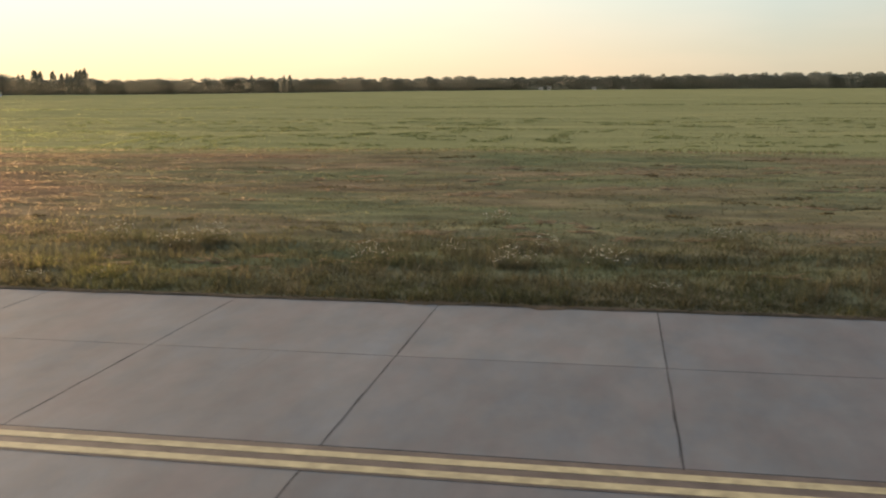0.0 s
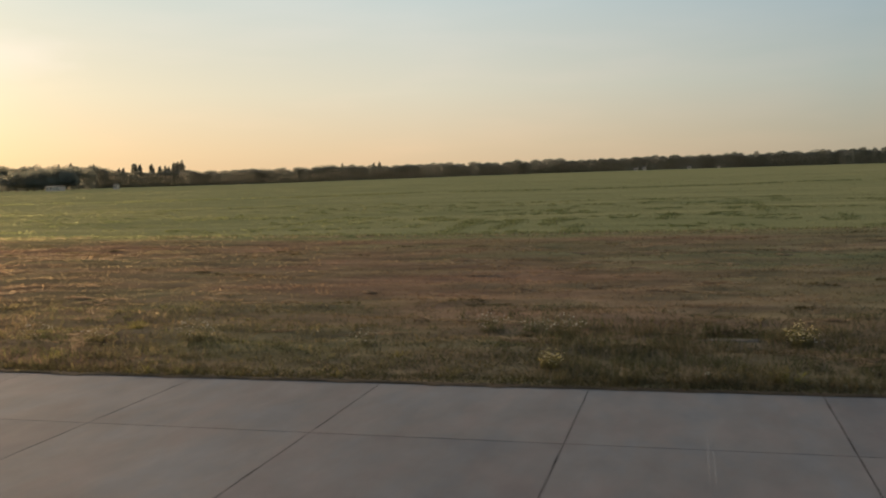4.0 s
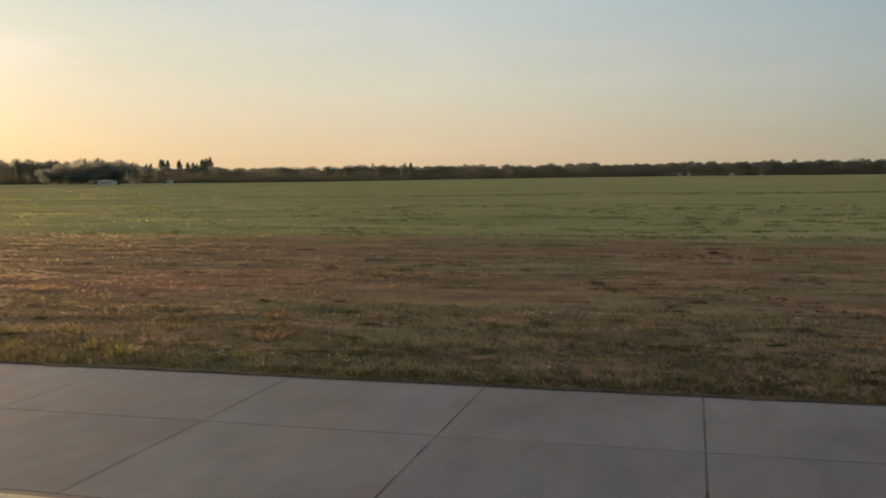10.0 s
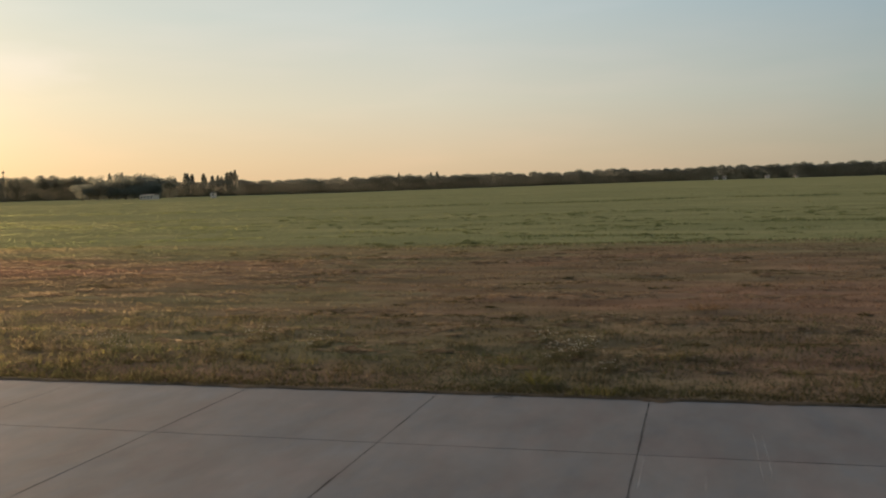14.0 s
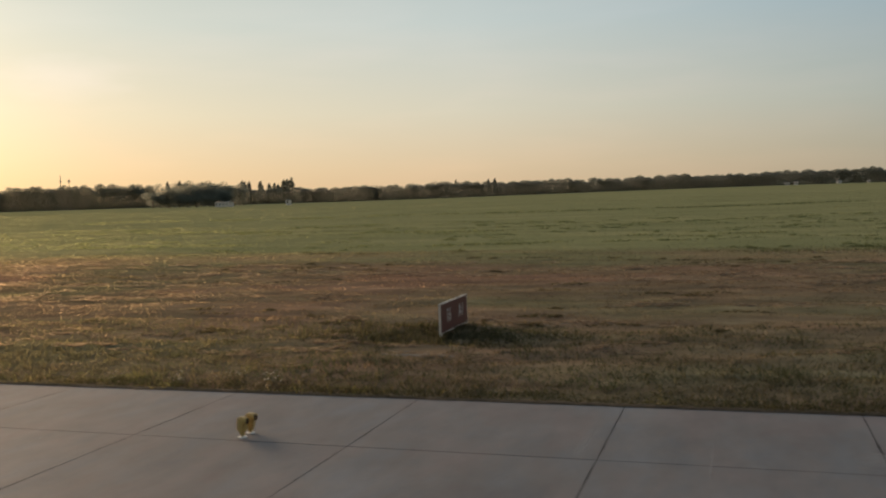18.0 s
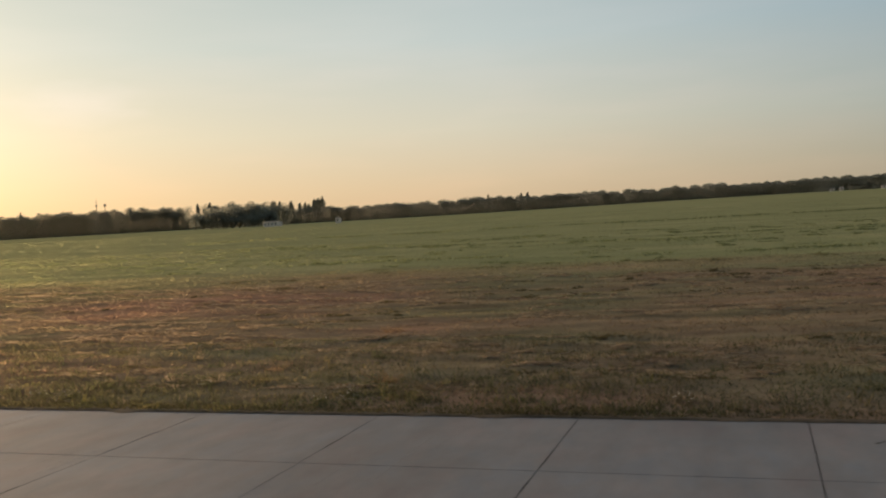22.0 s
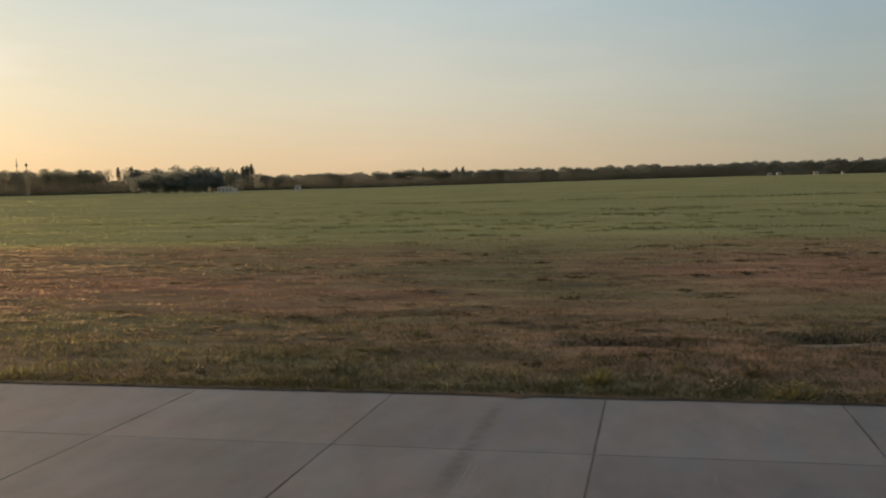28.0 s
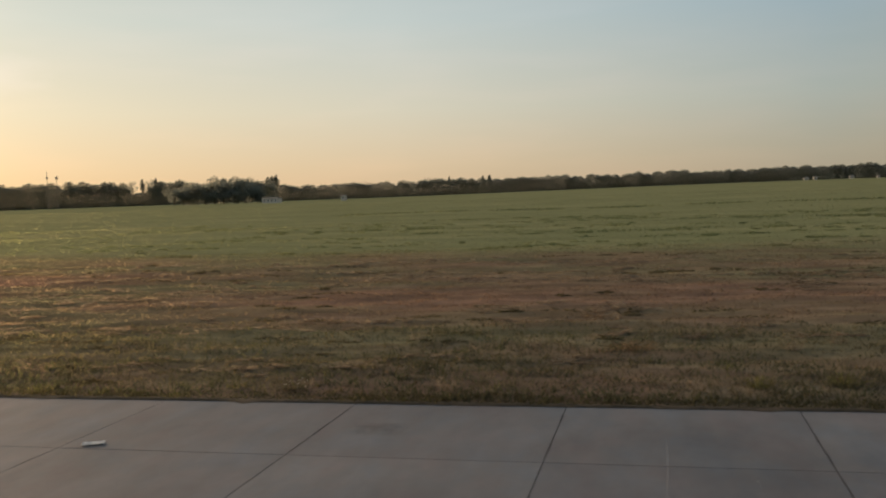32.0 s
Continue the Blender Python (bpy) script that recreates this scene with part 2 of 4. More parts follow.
def leaf(name, stops, trans=0.72, rough=0.7, spec=0.05, field=False, glow=(1.35, 1.28, 1.12), tones=None, ahead=0.42, gain=3.0):
    """Blades and leaves: colour varies from piece to piece, and light comes through them."""
    m, n, l, b = material(name, rough, spec)
    isl = n.new("ShaderNodeNewGeometry").outputs["Random Per Island"]
    r = ramp(n, stops)
    l.new(isl, r.inputs[0])
    col = r.outputs[0]
    if field:
        col = mix(n, l, 1.0, field_colour(n, l)[0], col, "MULTIPLY")
    if tones:                                # patches of one growth or another
        where = noise_tex(n, l, mapped(n, l, n.new("ShaderNodeNewGeometry").outputs["Position"], (0.35, 0.8, 0)), 1.0, 6, 0.68)
        t = ramp(n, tones)
        l.new(where.outputs[0], t.inputs[0])
        col = mix(n, l, 1.0, t.outputs[0], col, "MULTIPLY")
    l.new(col, b.inputs["Base Color"])
    tr = n.new("ShaderNodeBsdfTranslucent")
    l.new(mix(n, l, 1.0, col, glow, "MULTIPLY"), tr.inputs[0])      # light passes through yellower than it is thrown back
    fore = n.new("ShaderNodeBsdfRefraction")             # thin blades throw most of it on ahead, so they light up against the sun
    fore.inputs["Roughness"].default_value, fore.inputs["IOR"].default_value = 1.0, 1.6
    l.new(mix(n, l, 1.0, col, (1.08 * gain * glow[0], gain * glow[1], 0.85 * gain * glow[2]), "MULTIPLY"), fore.inputs[0])
    both = n.new("ShaderNodeMixShader")
    both.inputs[0].default_value = ahead
    l.new(tr.outputs[0], both.inputs[1])
    l.new(fore.outputs[0], both.inputs[2])
    ms = n.new("ShaderNodeMixShader")
    ms.inputs[0].default_value = trans
    l.new(b.outputs[0], ms.inputs[1])
    l.new(both.outputs[0], ms.inputs[2])
    l.new(ms.outputs[0], n["Material Output"].inputs[0])
    return m


CONCRETE = concrete()
TURF = ground_mat()
VERGETONES = [(0.32, (0.096, 0.082, 0.062)), (0.44, (0.080, 0.077, 0.051)), (0.62, (0.060, 0.071, 0.041)), (0.78, (0.084, 0.077, 0.052))]
WEED = leaf("verge_grass", [(0.0, (0.78, 0.80, 0.80)), (0.6, (1.0, 1.0, 1.0)), (0.9, (1.25, 1.18, 1.15)), (1.0, (2.0, 1.8, 1.75))], 0.6, 0.5, 0.25, glow=(1.15, 1.12, 1.0), tones=VERGETONES)
SAP = leaf("yellow_green_weed", [(0.0, (0.085, 0.088, 0.034)), (0.7, (0.125, 0.122, 0.050)), (1.0, (0.20, 0.175, 0.09))], 0.6, 0.5, 0.5, glow=(1.2, 1.18, 1.0))
MOSS = leaf("matted_grass", [(0.0, (0.045, 0.043, 0.028)), (0.8, (0.072, 0.066, 0.042)), (1.0, (0.11, 0.095, 0.062))], 0.55)
RANKSHADE = leaf("rank_grass", [(0.0, (0.044, 0.045, 0.028)), (0.8, (0.070, 0.070, 0.043)), (1.0, (0.11, 0.095, 0.06))], 0.55)
TAWNY = leaf("tawny_grass", [(0.0, (0.13, 0.088, 0.056)), (0.7, (0.20, 0.138, 0.088)), (1.0, (0.30, 0.23, 0.16))], 0.6, 0.65, 0.2, glow=(1.1, 1.08, 1.0))
STRAW = leaf("straw", [(0.0, (0.135, 0.110, 0.090)), (1.0, (0.25, 0.215, 0.178))], 0.6, 0.65, 0.2, glow=(1.1, 1.08, 1.0))
DRY = leaf("field_grass", [(0.0, (0.80, 0.80, 0.81)), (0.7, (1.0, 1.0, 1.0)), (1.0, (1.10, 1.10, 1.10))], 0.70, 0.65, 0.15, field=True, glow=(1.24, 1.22, 1.16))
# darkened field grass: for tracks and ditch growth, and for tussock shadows
DARKSHADE = leaf("dark_and_shade_field_grass", [(0.0, (0.48, 0.54, 0.50)), (1.0, (0.70, 0.76, 0.70))], 0.72, 0.65, 0.15, field=True, glow=(1.26, 1.24, 1.16))
# pale bluish leaf colour and overstrong glow paint in the distance haze
FOLIAGE = leaf("tree_foliage", [(0.0, (0.100, 0.112, 0.088)), (1.0, (0.120, 0.130, 0.100))], 0.58, 0.6, 0.2, glow=(3.2, 3.1, 3.6), ahead=0.3, gain=1.1)
BARK = plain("bark", (0.12, 0.09, 0.065), 0.9, 0.2, 0, 0.3, 3.0)
YELLOW = plain("road_paint_yellow", (0.41, 0.335, 0.195), 0.7, 0.3, 0, 0.25, 5.0)
BLACKPAINT = plain("road_paint_black", (0.115, 0.085, 0.07), 0.75, 0.3, 0, 0.3, 3.0)
SEALANT = plain("joint_sealant", (0.009, 0.008, 0.008), 0.95, 0.05, 0, 0.3, 4.0)
SIGNRED = plain("sign_red", (0.125, 0.042, 0.034), 0.5, 0.4, 0, 0.15, 3.0)
SIGNWHITE = plain("sign_white", (0.80, 0.78, 0.74), 0.5, 0.4, 0, 0.06, 6.0)
LETTER = plain("sign_lettering", (0.58, 0.54, 0.50), 0.5, 0.3, 0, 0.06, 6.0)
GALV = plain("painted_aluminium", (0.60, 0.54, 0.47), 0.5, 0.4, 0.0, 0.12, 9.0)
LAMPYELLOW = plain("lamp_yellow", (0.46, 0.31, 0.10), 0.45, 0.4, 0, 0.12, 10.0)
LENS = plain("lamp_lens", (0.06, 0.035, 0.02), 0.15, 0.6, 0, 0.1, 10.0)
PLASTER = plain("white_plaster", (0.62, 0.56, 0.49), 0.85, 0.2, 0, 0.1, 0.4)
ROOF = plain("grey_roof", (0.25, 0.22, 0.2), 0.8, 0.2, 0, 0.2, 0.5)
GLASSDARK = plain("window_pane", (0.03, 0.035, 0.04), 0.1, 0.6, 0, 0.1, 1.0)
FLOWER = leaf("yellow_flower", [(0.0, (0.84, 0.72, 0.34)), (1.0, (0.90, 0.85, 0.64))], 0.5, glow=(1.0, 1.0, 1.0), ahead=0.0)
FLOWERWHITE = leaf("white_flower", [(0.0, (0.66, 0.62, 0.52)), (1.0, (0.86, 0.83, 0.74))], 0.5, glow=(1.0, 1.0, 1.0), ahead=0.0)
MASTGREY = plain("mast_grey", (0.24, 0.22, 0.20), 0.7, 0.3, 0.0, 0.15, 1.0)
TWIG = plain("dark_twig", (0.05, 0.04, 0.03), 0.9, 0.2, 0, 0.3, 20.0)


def mark(name, col, strength):
    """A worn mark on the slabs that fades out towards its edges."""
    m, n, l, b = material(name, 0.75, 0.3)
    b.inputs["Base Color"].default_value = (*col, 1)
    gen = n.new("ShaderNodeTexCoord").outputs["Generated"]
    sep = n.new("ShaderNodeSeparateXYZ")
    l.new(gen, sep.inputs[0])
    fac = None
    for k in (0, 1):
        r = ramp(n, [(0.0, (0, 0, 0)), (0.5, (1, 1, 1)), (1.0, (0, 0, 0))] if k == 0 else [(0.0, (0, 0, 0)), (0.25, (1, 1, 1)), (0.75, (1, 1, 1)), (1.0, (0, 0, 0))], "EASE")
        l.new(sep.outputs[k], r.inputs[0])
        fac = r.outputs[0] if fac is None else mix(n, l, 1.0, fac, r.outputs[0], "MULTIPLY")
    t = noise_tex(n, l, n.new("ShaderNodeNewGeometry").outputs["Position"], 6.0, 5, 0.7)
    r = ramp(n, [(0.35, (0.2, 0.2, 0.2)), (0.65, (1, 1, 1))])
    l.new(t.outputs[0], r.inputs[0])
    fac = mix(n, l, 1.0, fac, r.outputs[0], "MULTIPLY")
    k = n.new("ShaderNodeMath")
    k.operation = "MULTIPLY"
    l.new(fac, k.inputs[0])
    k.inputs[1].default_value = strength
    tr = n.new("ShaderNodeBsdfTransparent")
    ms = n.new("ShaderNodeMixShader")
    l.new(k.outputs[0], ms.inputs[0])
    l.new(tr.outputs[0], ms.inputs[1])
    l.new(b.outputs[0], ms.inputs[2])
    l.new(ms.outputs[0], n["Material Output"].inputs[0])
    return m


RUBBER = mark("rubber_mark", (0.06, 0.055, 0.055), 0.26)
SCUFF = mark("scuff_mark", (0.55, 0.54, 0.53), 0.6)
STAIN = mark("pale_stain", (0.40, 0.385, 0.375), 0.4)
# cable cover concrete, its colour lowered for the shade it lies in
PADSHADE = plain("shade_darkened_concrete", (0.125, 0.112, 0.098), 0.85, 0.15, 0, 0.2, 5.0)
EARTH = plain("bare_earth", (0.165, 0.138, 0.112), 0.95, 0.1, 0, 0.35, 3.0)
SOIL = plain("soil", (0.085, 0.062, 0.042), 0.95, 0.1, 0, 0.4, 6.0)
DAMP = mark("damp_stain", (0.09, 0.085, 0.08), 0.3)

# ---- mesh helpers ----
def mesh_of(name, verts, faces, mat, smooth=False):
    me = bpy.data.meshes.new(name)
    v = np.asarray(verts, np.float32).reshape(-1, 3)
    f = np.asarray(faces, np.int32)
    k = f.shape[1]
    me.vertices.add(len(v))
    me.vertices.foreach_set("co", v.ravel())
    me.loops.add(f.size)
    me.loops.foreach_set("vertex_index", f.ravel())
    me.polygons.add(len(f))
    me.polygons.foreach_set("loop_start", np.arange(0, f.size, k, dtype=np.int32))
    me.polygons.foreach_set("loop_total", np.full(len(f), k, np.int32))
    me.update(calc_edges=True)
    me.materials.append(mat)
    me.polygons.foreach_set("use_smooth", np.full(len(f), smooth, bool))
    return me


def part(name, bm, mat, parent=None, label="", smooth=False):
    """Links a bmesh (or a mesh) as one object under a thing or a part."""
    if isinstance(bm, bmesh.types.BMesh):
        me = bpy.data.meshes.new(name)
        bm.to_mesh(me)
        bm.free()
        me.materials.append(mat)
        if smooth:
            for q in me.polygons:
                q.use_smooth = True
    else:
        me = bm
    ob = new(name, me)
    if parent is not None:
        ob.parent = parent
    if label:
        ob["label"] = label
    return ob


def box(x0, y0, z0, x1, y1, z1, bev=0.0):
    bm = bmesh.new()
    bmesh.ops.create_cube(bm, size=1)
    for v in bm.verts:
        v.co = Vector(((x0 + x1) / 2 + v.co.x * (x1 - x0), (y0 + y1) / 2 + v.co.y * (y1 - y0), (z0 + z1) / 2 + v.co.z * (z1 - z0)))
    if bev:
        bmesh.ops.bevel(bm, geom=bm.edges[:], offset=bev, segments=2, affect="EDGES")
    return bm


def tube(p0, p1, r0, r1=None, seg=10):
    r1 = r0 if r1 is None else r1
    a, b = Vector(p0), Vector(p1)
    bm = bmesh.new()
    bmesh.ops.create_cone(bm, cap_ends=True, segments=seg, radius1=r0, radius2=r1, depth=(b - a).length)
    q = (b - a).to_track_quat("Z", "Y").to_matrix().to_4x4()
    bm.transform(Matrix.Translation((a + b) / 2) @ q)
    return bm


def join(*bms):
    out = bmesh.new()
    for bm in bms:
        me = bpy.data.meshes.new("tmp")
        bm.to_mesh(me)
        out.from_mesh(me)
        bm.free()
        bpy.data.meshes.remove(me)
    return out


def smooth01(v):
    v = np.clip(v, 0, 1)
    return v * v * (3 - 2 * v)


def ground_z(x, y):
    """Height of the land: level by the taxiway, rising a few metres far off towards +x."""
    x, y = np.asarray(x, float), np.asarray(y, float)
    far = 1.9 * smooth01((y - 90) / 370)
    rise = 2.3 * smooth01((x + 480) / 420) * smooth01((y - 420) / 380)
    roll = 0.10 * np.sin(x * 0.11 + 0.6 * np.sin(y * 0.07)) * np.sin(y * 0.19 + 1.0) * smooth01((y - 20) / 25)
    lip = -0.14 + 0.12 * smooth01((y - EDGE + 0.12) / 0.2) + 0.06 * smooth01((y - EDGE - 0.3) / 3.0)
    small = np.sin(x * 1.7 + 1.9 * np.sin(y * 0.8) + 0.6 * np.sin(x * 0.31)) * np.sin(y * 3.1 + 1.4 * np.sin(x * 0.55) + 0.9 * np.sin(y * 0.7))
    broad = np.sin(x * 0.63 + 1.2 * np.sin(y * 1.3 + 0.5)) * np.sin(y * 1.45 + 1.1 * np.sin(x * 0.23 + 1.0))
    humps = (0.035 * small + 0.05 * broad) * smooth01((y - 17.5) / 2) * (1 - smooth01((y - 48) / 10))
    dips = 0.0
    for x0, x1, yc, depth in HOLLOWS:                    # a dark trough with a low bank on its near side
        along = smooth01((x - x0 + 0.5) / 0.9) * smooth01((x1 + 0.5 - x) / 0.9)
        dips = dips + along * depth * (0.35 * np.exp(-((y - yc + 0.85) / 0.35) ** 2) - np.exp(-((y - yc) / 0.45) ** 2))
    return far + rise + roll + lip + humps + dips


def bare_at(x, y):
    """Where the earth lies bare: round the concrete cover and on the banks of the hollows."""
    out = (np.abs(x - PAD[0]) < 0.75) & (np.abs(y - PAD[1]) < 0.55)
    for cx, cy, rx, ry in BARE:
        out = out | (((x - cx) / rx) ** 2 + ((y - cy) / ry) ** 2 + 0.35 * np.sin(x * 5.1 + 2 * y) < 0.75)
    return out


# ---- pavement: slabs 3.75 m long, rows parallel to x ----
EDGE, ROW1, ROW2 = 16.05, 12.74, 9.28
PITCH, ORIGIN = 3.75, 0.0
PAD = (-102.9, 20.85)
HOLLOWS = ((-151.2, -148.7, 21.3, 0.24), (-146.5, -144.2, 22.1, 0.24), (-20.6, -19.1, 21.6, 0.22), (-8.2, -6.0, 20.3, 0.20), (-11.6, -9.4, 20.2, 0.16), (-0.8, 2.4, 20.6, 0.18), (-105.6, -102.0, 22.4, 0.20))
BARE = ((-145.4, 21.15, 1.1, 0.22), (-150.0, 20.75, 1.4, 0.14), (-20.0, 20.7, 0.7, 0.16), (-102.8, 20.15, 1.2, 0.22))
rng = np.random.default_rng(5)


def ground():
    xs = np.unique(np.concatenate([np.linspace(-4500, -500, 40), np.linspace(-500, -240, 40), np.linspace(-240, 40, 400), np.linspace(40, 400, 40), np.linspace(400, 4500, 40)]))
    ys = np.unique(np.concatenate([np.linspace(-3000, -40, 25), np.linspace(-40, 15.5, 12), np.linspace(15.5, 18, 26), np.linspace(18, 60, 120), np.linspace(60, 300, 90), np.linspace(300, 1200, 60), np.linspace(1200, 4800, 25)]))
    gx, gy = np.meshgrid(xs, ys)
    edge_wob = 0.05 * np.sin(gx * 2.1) + 0.04 * np.sin(gx * 5.3 + 1)
    gz = ground_z(gx, gy + np.where(np.abs(gy - EDGE) < 1.5, edge_wob, 0))
    w = len(xs)
    i = (np.arange(len(ys) - 1)[:, None] * w + np.arange(w - 1)[None]).ravel()
    me = mesh_of("ground", np.stack([gx, gy, gz], -1), np.stack([i, i + 1, i + w + 1, i + w], 1), TURF, True)
    tagged(new("ground", me), "dry and mown airfield grassland reaching to the horizon", "ground", kind="structure")


ground()


# ---- standing grass ----
def blades(name, label, mat, count, xr, yr, high, wide, lean=0.5, tuft=6, spread=0.12, profile=None, heap=False):
    """Tufts of single-triangle blades, rooted on the land."""
    n = count // tuft
    x = rng.uniform(*xr, n)
    u = rng.uniform(0, 1, n)
    y = yr[0] + (yr[1] - yr[0]) * (u if profile is None else u ** profile)
    if heap:                                              # thins out from the middle
        x = np.mean(xr) + rng.normal(0, (xr[1] - xr[0]) / 4, n)
        y = np.mean(yr) + rng.normal(0, (yr[1] - yr[0]) / 4, n)
    patch = 0.5 + 0.5 * np.sin(x * 0.7 + 1.3 * np.sin(y * 0.9)) * np.sin(y * 1.1 + 0.8 * np.sin(x * 0.33))
    size = rng.uniform(0.55, 1.0, n) * (0.6 + 0.6 * patch)
    x, y, size = (np.repeat(v, tuft) for v in (x, y, size))
    m = len(x)
    x = x + rng.normal(0, spread, m)
    y = np.maximum(y + rng.normal(0, spread, m), EDGE + 0.02)
    keep = ~bare_at(x, y)
    x, y, size = x[keep], y[keep], size[keep]
    m = len(x)
    z = ground_z(x, y) - 0.01
    h = rng.uniform(high[0], high[1], m) * size
    a = rng.uniform(0, 2 * np.pi, m)
    w = rng.uniform(wide[0], wide[1], m) / 2
    root = np.stack([x, y, z], 1)
    side = np.stack([np.cos(a) * w, np.sin(a) * w, 0 * a], 1)
    b = rng.uniform(0, 2 * np.pi, m)
    tilt = rng.uniform(0, lean, m) * h
    tip = root + np.stack([np.cos(b) * tilt, np.sin(b) * tilt, h], 1)
    v = np.stack([root - side, root + side, tip], 1)
    me = mesh_of(name, v, np.arange(3 * m).reshape(-1, 3), mat)
    return tagged(new(name, me), label, "grass", kind="stuff")


blades("edge_grass", "dark green grass hanging over the concrete edge", RANKSHADE, 110000, (-215, 16), (16.06, 16.9), (0.03, 0.15), (0.012, 0.03), 1.0, 8, 0.10)
blades("verge_grass", "rough green and brown weeds along the concrete", WEED, 260000, (-215, 18), (16.5, 26.0), (0.03, 0.17), (0.014, 0.036), 1.3, 9, 0.14, 1.5)
blades("tall_verge_grass", "taller weeds standing singly in the verge", WEED, 40000, (-215, 18), (16.8, 25.0), (0.10, 0.34), (0.012, 0.026), 0.8, 14, 0.11, 1.4)
blades("near_verge_grass", "rough weeds crowding the margin of the concrete", WEED, 60000, (-215, 18), (16.2, 20.0), (0.06, 0.24), (0.012, 0.03), 1.1, 10, 0.13)
blades("rank_verge_weeds", "tall dense weeds on the greener stretch of verge", WEED, 30000, (-24, 14), (16.3, 22.5), (0.16, 0.46), (0.010, 0.024), 0.8, 22, 0.20)
blades("sappy_weeds", "yellow-green weeds in clumps along the concrete", SAP, 5200, (-215, 18), (16.25, 19.5), (0.08, 0.32), (0.010, 0.022), 1.0, 40, 0.13, 1.6)
blades("rank_grass", "rank dark green grass round the foot of the sign", RANKSHADE, 4600, (-107.0, -99.2), (21.4, 25.6), (0.05, 0.26), (0.02, 0.045), 0.9, 8, 0.18, heap=True)
blades("straw_grass", "pale dry straw standing in tufts on the verge", STRAW, 9000, (-220, 20), (16.6, 32), (0.08, 0.30), (0.008, 0.016), 0.7, 18, 0.09, 1.1)
blades("dry_grass", "rusty brown dry grass beyond the verge", DRY, 400000, (-235, 22), (17.0, 36), (0.02, 0.11), (0.02, 0.05), 2.6, 7, 0.18)


def mats(name, label, mat, count, xr, yr, per, high, seed, lying=1.0):
    """Flattened wind-laid mats of grass in broken windrows, longer along x than deep."""
    g = np.random.default_rng(seed)
    mx = g.uniform(*xr, count)
    my = yr[0] + (yr[1] - yr[0]) * g.uniform(0, 1, count) ** 1.2
    keep = np.array([noise.noise((a * 0.07, b * 0.30, seed)) for a, b in zip(mx, my)]) > 0.02
    keep &= (mx < -49) | (my > 56) | (g.uniform(0, 1, count) < 0.35)      # few on the smoother verge at the +x end
    mx, my = mx[keep], my[keep]
    k = len(mx)
    half = g.uniform(0.2, 0.9, k) ** 1.5 * (0.7 + my / 60)
    deep = g.uniform(0.04, 0.14, k) * (0.6 + my / 45)
    mx, my, half, deep = (np.repeat(v, per) for v in (mx, my, half, deep))
    n = len(mx)
    u = g.uniform(-1, 1, n)
    x = mx + u * half
    y = np.maximum(my + g.normal(0, 1, n) * deep * np.sqrt(np.clip(1 - u * u, 0.02, 1)), EDGE + 0.1)
    h = g.uniform(*high, n) * np.sqrt(np.clip(1.05 - u * u, 0.05, 1))
    a = g.uniform(0, 6.28, n)
    w = g.uniform(0.008, 0.022, n) * (0.6 + y / 50)
    root = np.stack([x, y, ground_z(x, y) + h * g.uniform(-0.2, 0.5, n)], 1)
    side = np.stack([np.cos(a) * w * 0.4, np.sin(a) * w * 0.4, w], 1)
    reach = g.uniform(0.06, 0.34, n) * np.sign(g.normal(0, 1, n)) * lying
    tip = root + np.stack([reach, g.normal(0, 0.06, n), h * g.uniform(0.1, 0.8, n)], 1)
    v = np.stack([root - side, root + side, tip], 1)
    tagged(new(name, mesh_of(name, v, np.arange(3 * n).reshape(-1, 3), mat)), label, "grass", kind="stuff")


mats("straw_mat", "pale wind-laid straw lying in mats on the rough grass", STRAW, 4200, (-232, 20), (18.2, 50), 34, (0.04, 0.13), 31)
mats("green_mat", "low dark mats in the dry rough grass", MOSS, 1500, (-232, 20), (17.2, 54), 40, (0.04, 0.13), 32, 0.6)
# the dark colour of these wisps paints the shadows between tussocks
mats("field_wisp", "short tussocks over the mown field, coloured dark for their shadows", DARKSHADE, 2600, (-330, 50), (57, 125), 26, (0.08, 0.22), 33, 1.2)
blades("far_dry_grass", "rusty brown dry grass before the green field", DRY, 290000, (-275, 40), (36, 60), (0.03, 0.11), (0.03, 0.08), 2.6, 6, 0.3)
blades("meadow_grass", "short green grass of the mown field", DRY, 260000, (-360, 70), (56, 130), (0.03, 0.10), (0.05, 0.13), 2.4, 6, 0.5)
blades("far_meadow_grass", "short green grass far out on the field", DRY, 100000, (-600, 150), (130, 330), (0.03, 0.12), (0.15, 0.4), 1.5, 5, 1.0)


def strip(name, label, mat, line, wide, count, high, broad):
    """Rank or pale growth along a line: an old ditch, wheel tracks, the border of the mown field."""
    line = np.array(line, float)
    k = np.concatenate([[0], np.cumsum(np.linalg.norm(np.diff(line, axis=0), axis=1))])
    d = rng.uniform(0, k[-1], count)
    keep = np.array([noise.noise((v * 0.12, line[0][0], 0)) for v in d]) > -0.22
    d = d[keep]
    x = np.interp(d, k, line[:, 0]) + rng.normal(0, wide / 3, len(d))
    y = np.interp(d, k, line[:, 1]) + rng.normal(0, wide / 3, len(d))
    n = len(d)
    a = rng.uniform(0, 6.28, n)
    w = rng.uniform(*broad, n) / 2
    h = rng.uniform(*high, n)
    root = np.stack([x, y, ground_z(x, y) - 0.02], 1)
    side = np.stack([np.cos(a) * w, np.sin(a) * w, 0 * a], 1)
    tip = root + np.stack([rng.normal(0, 0.4, n) * h, rng.normal(0, 0.4, n) * h, h], 1)
    v = np.stack([root - side, root + side, tip], 1)
    tagged(new(name, mesh_of(name, v, np.arange(3 * n).reshape(-1, 3), mat)), label, "grass", kind="stuff")


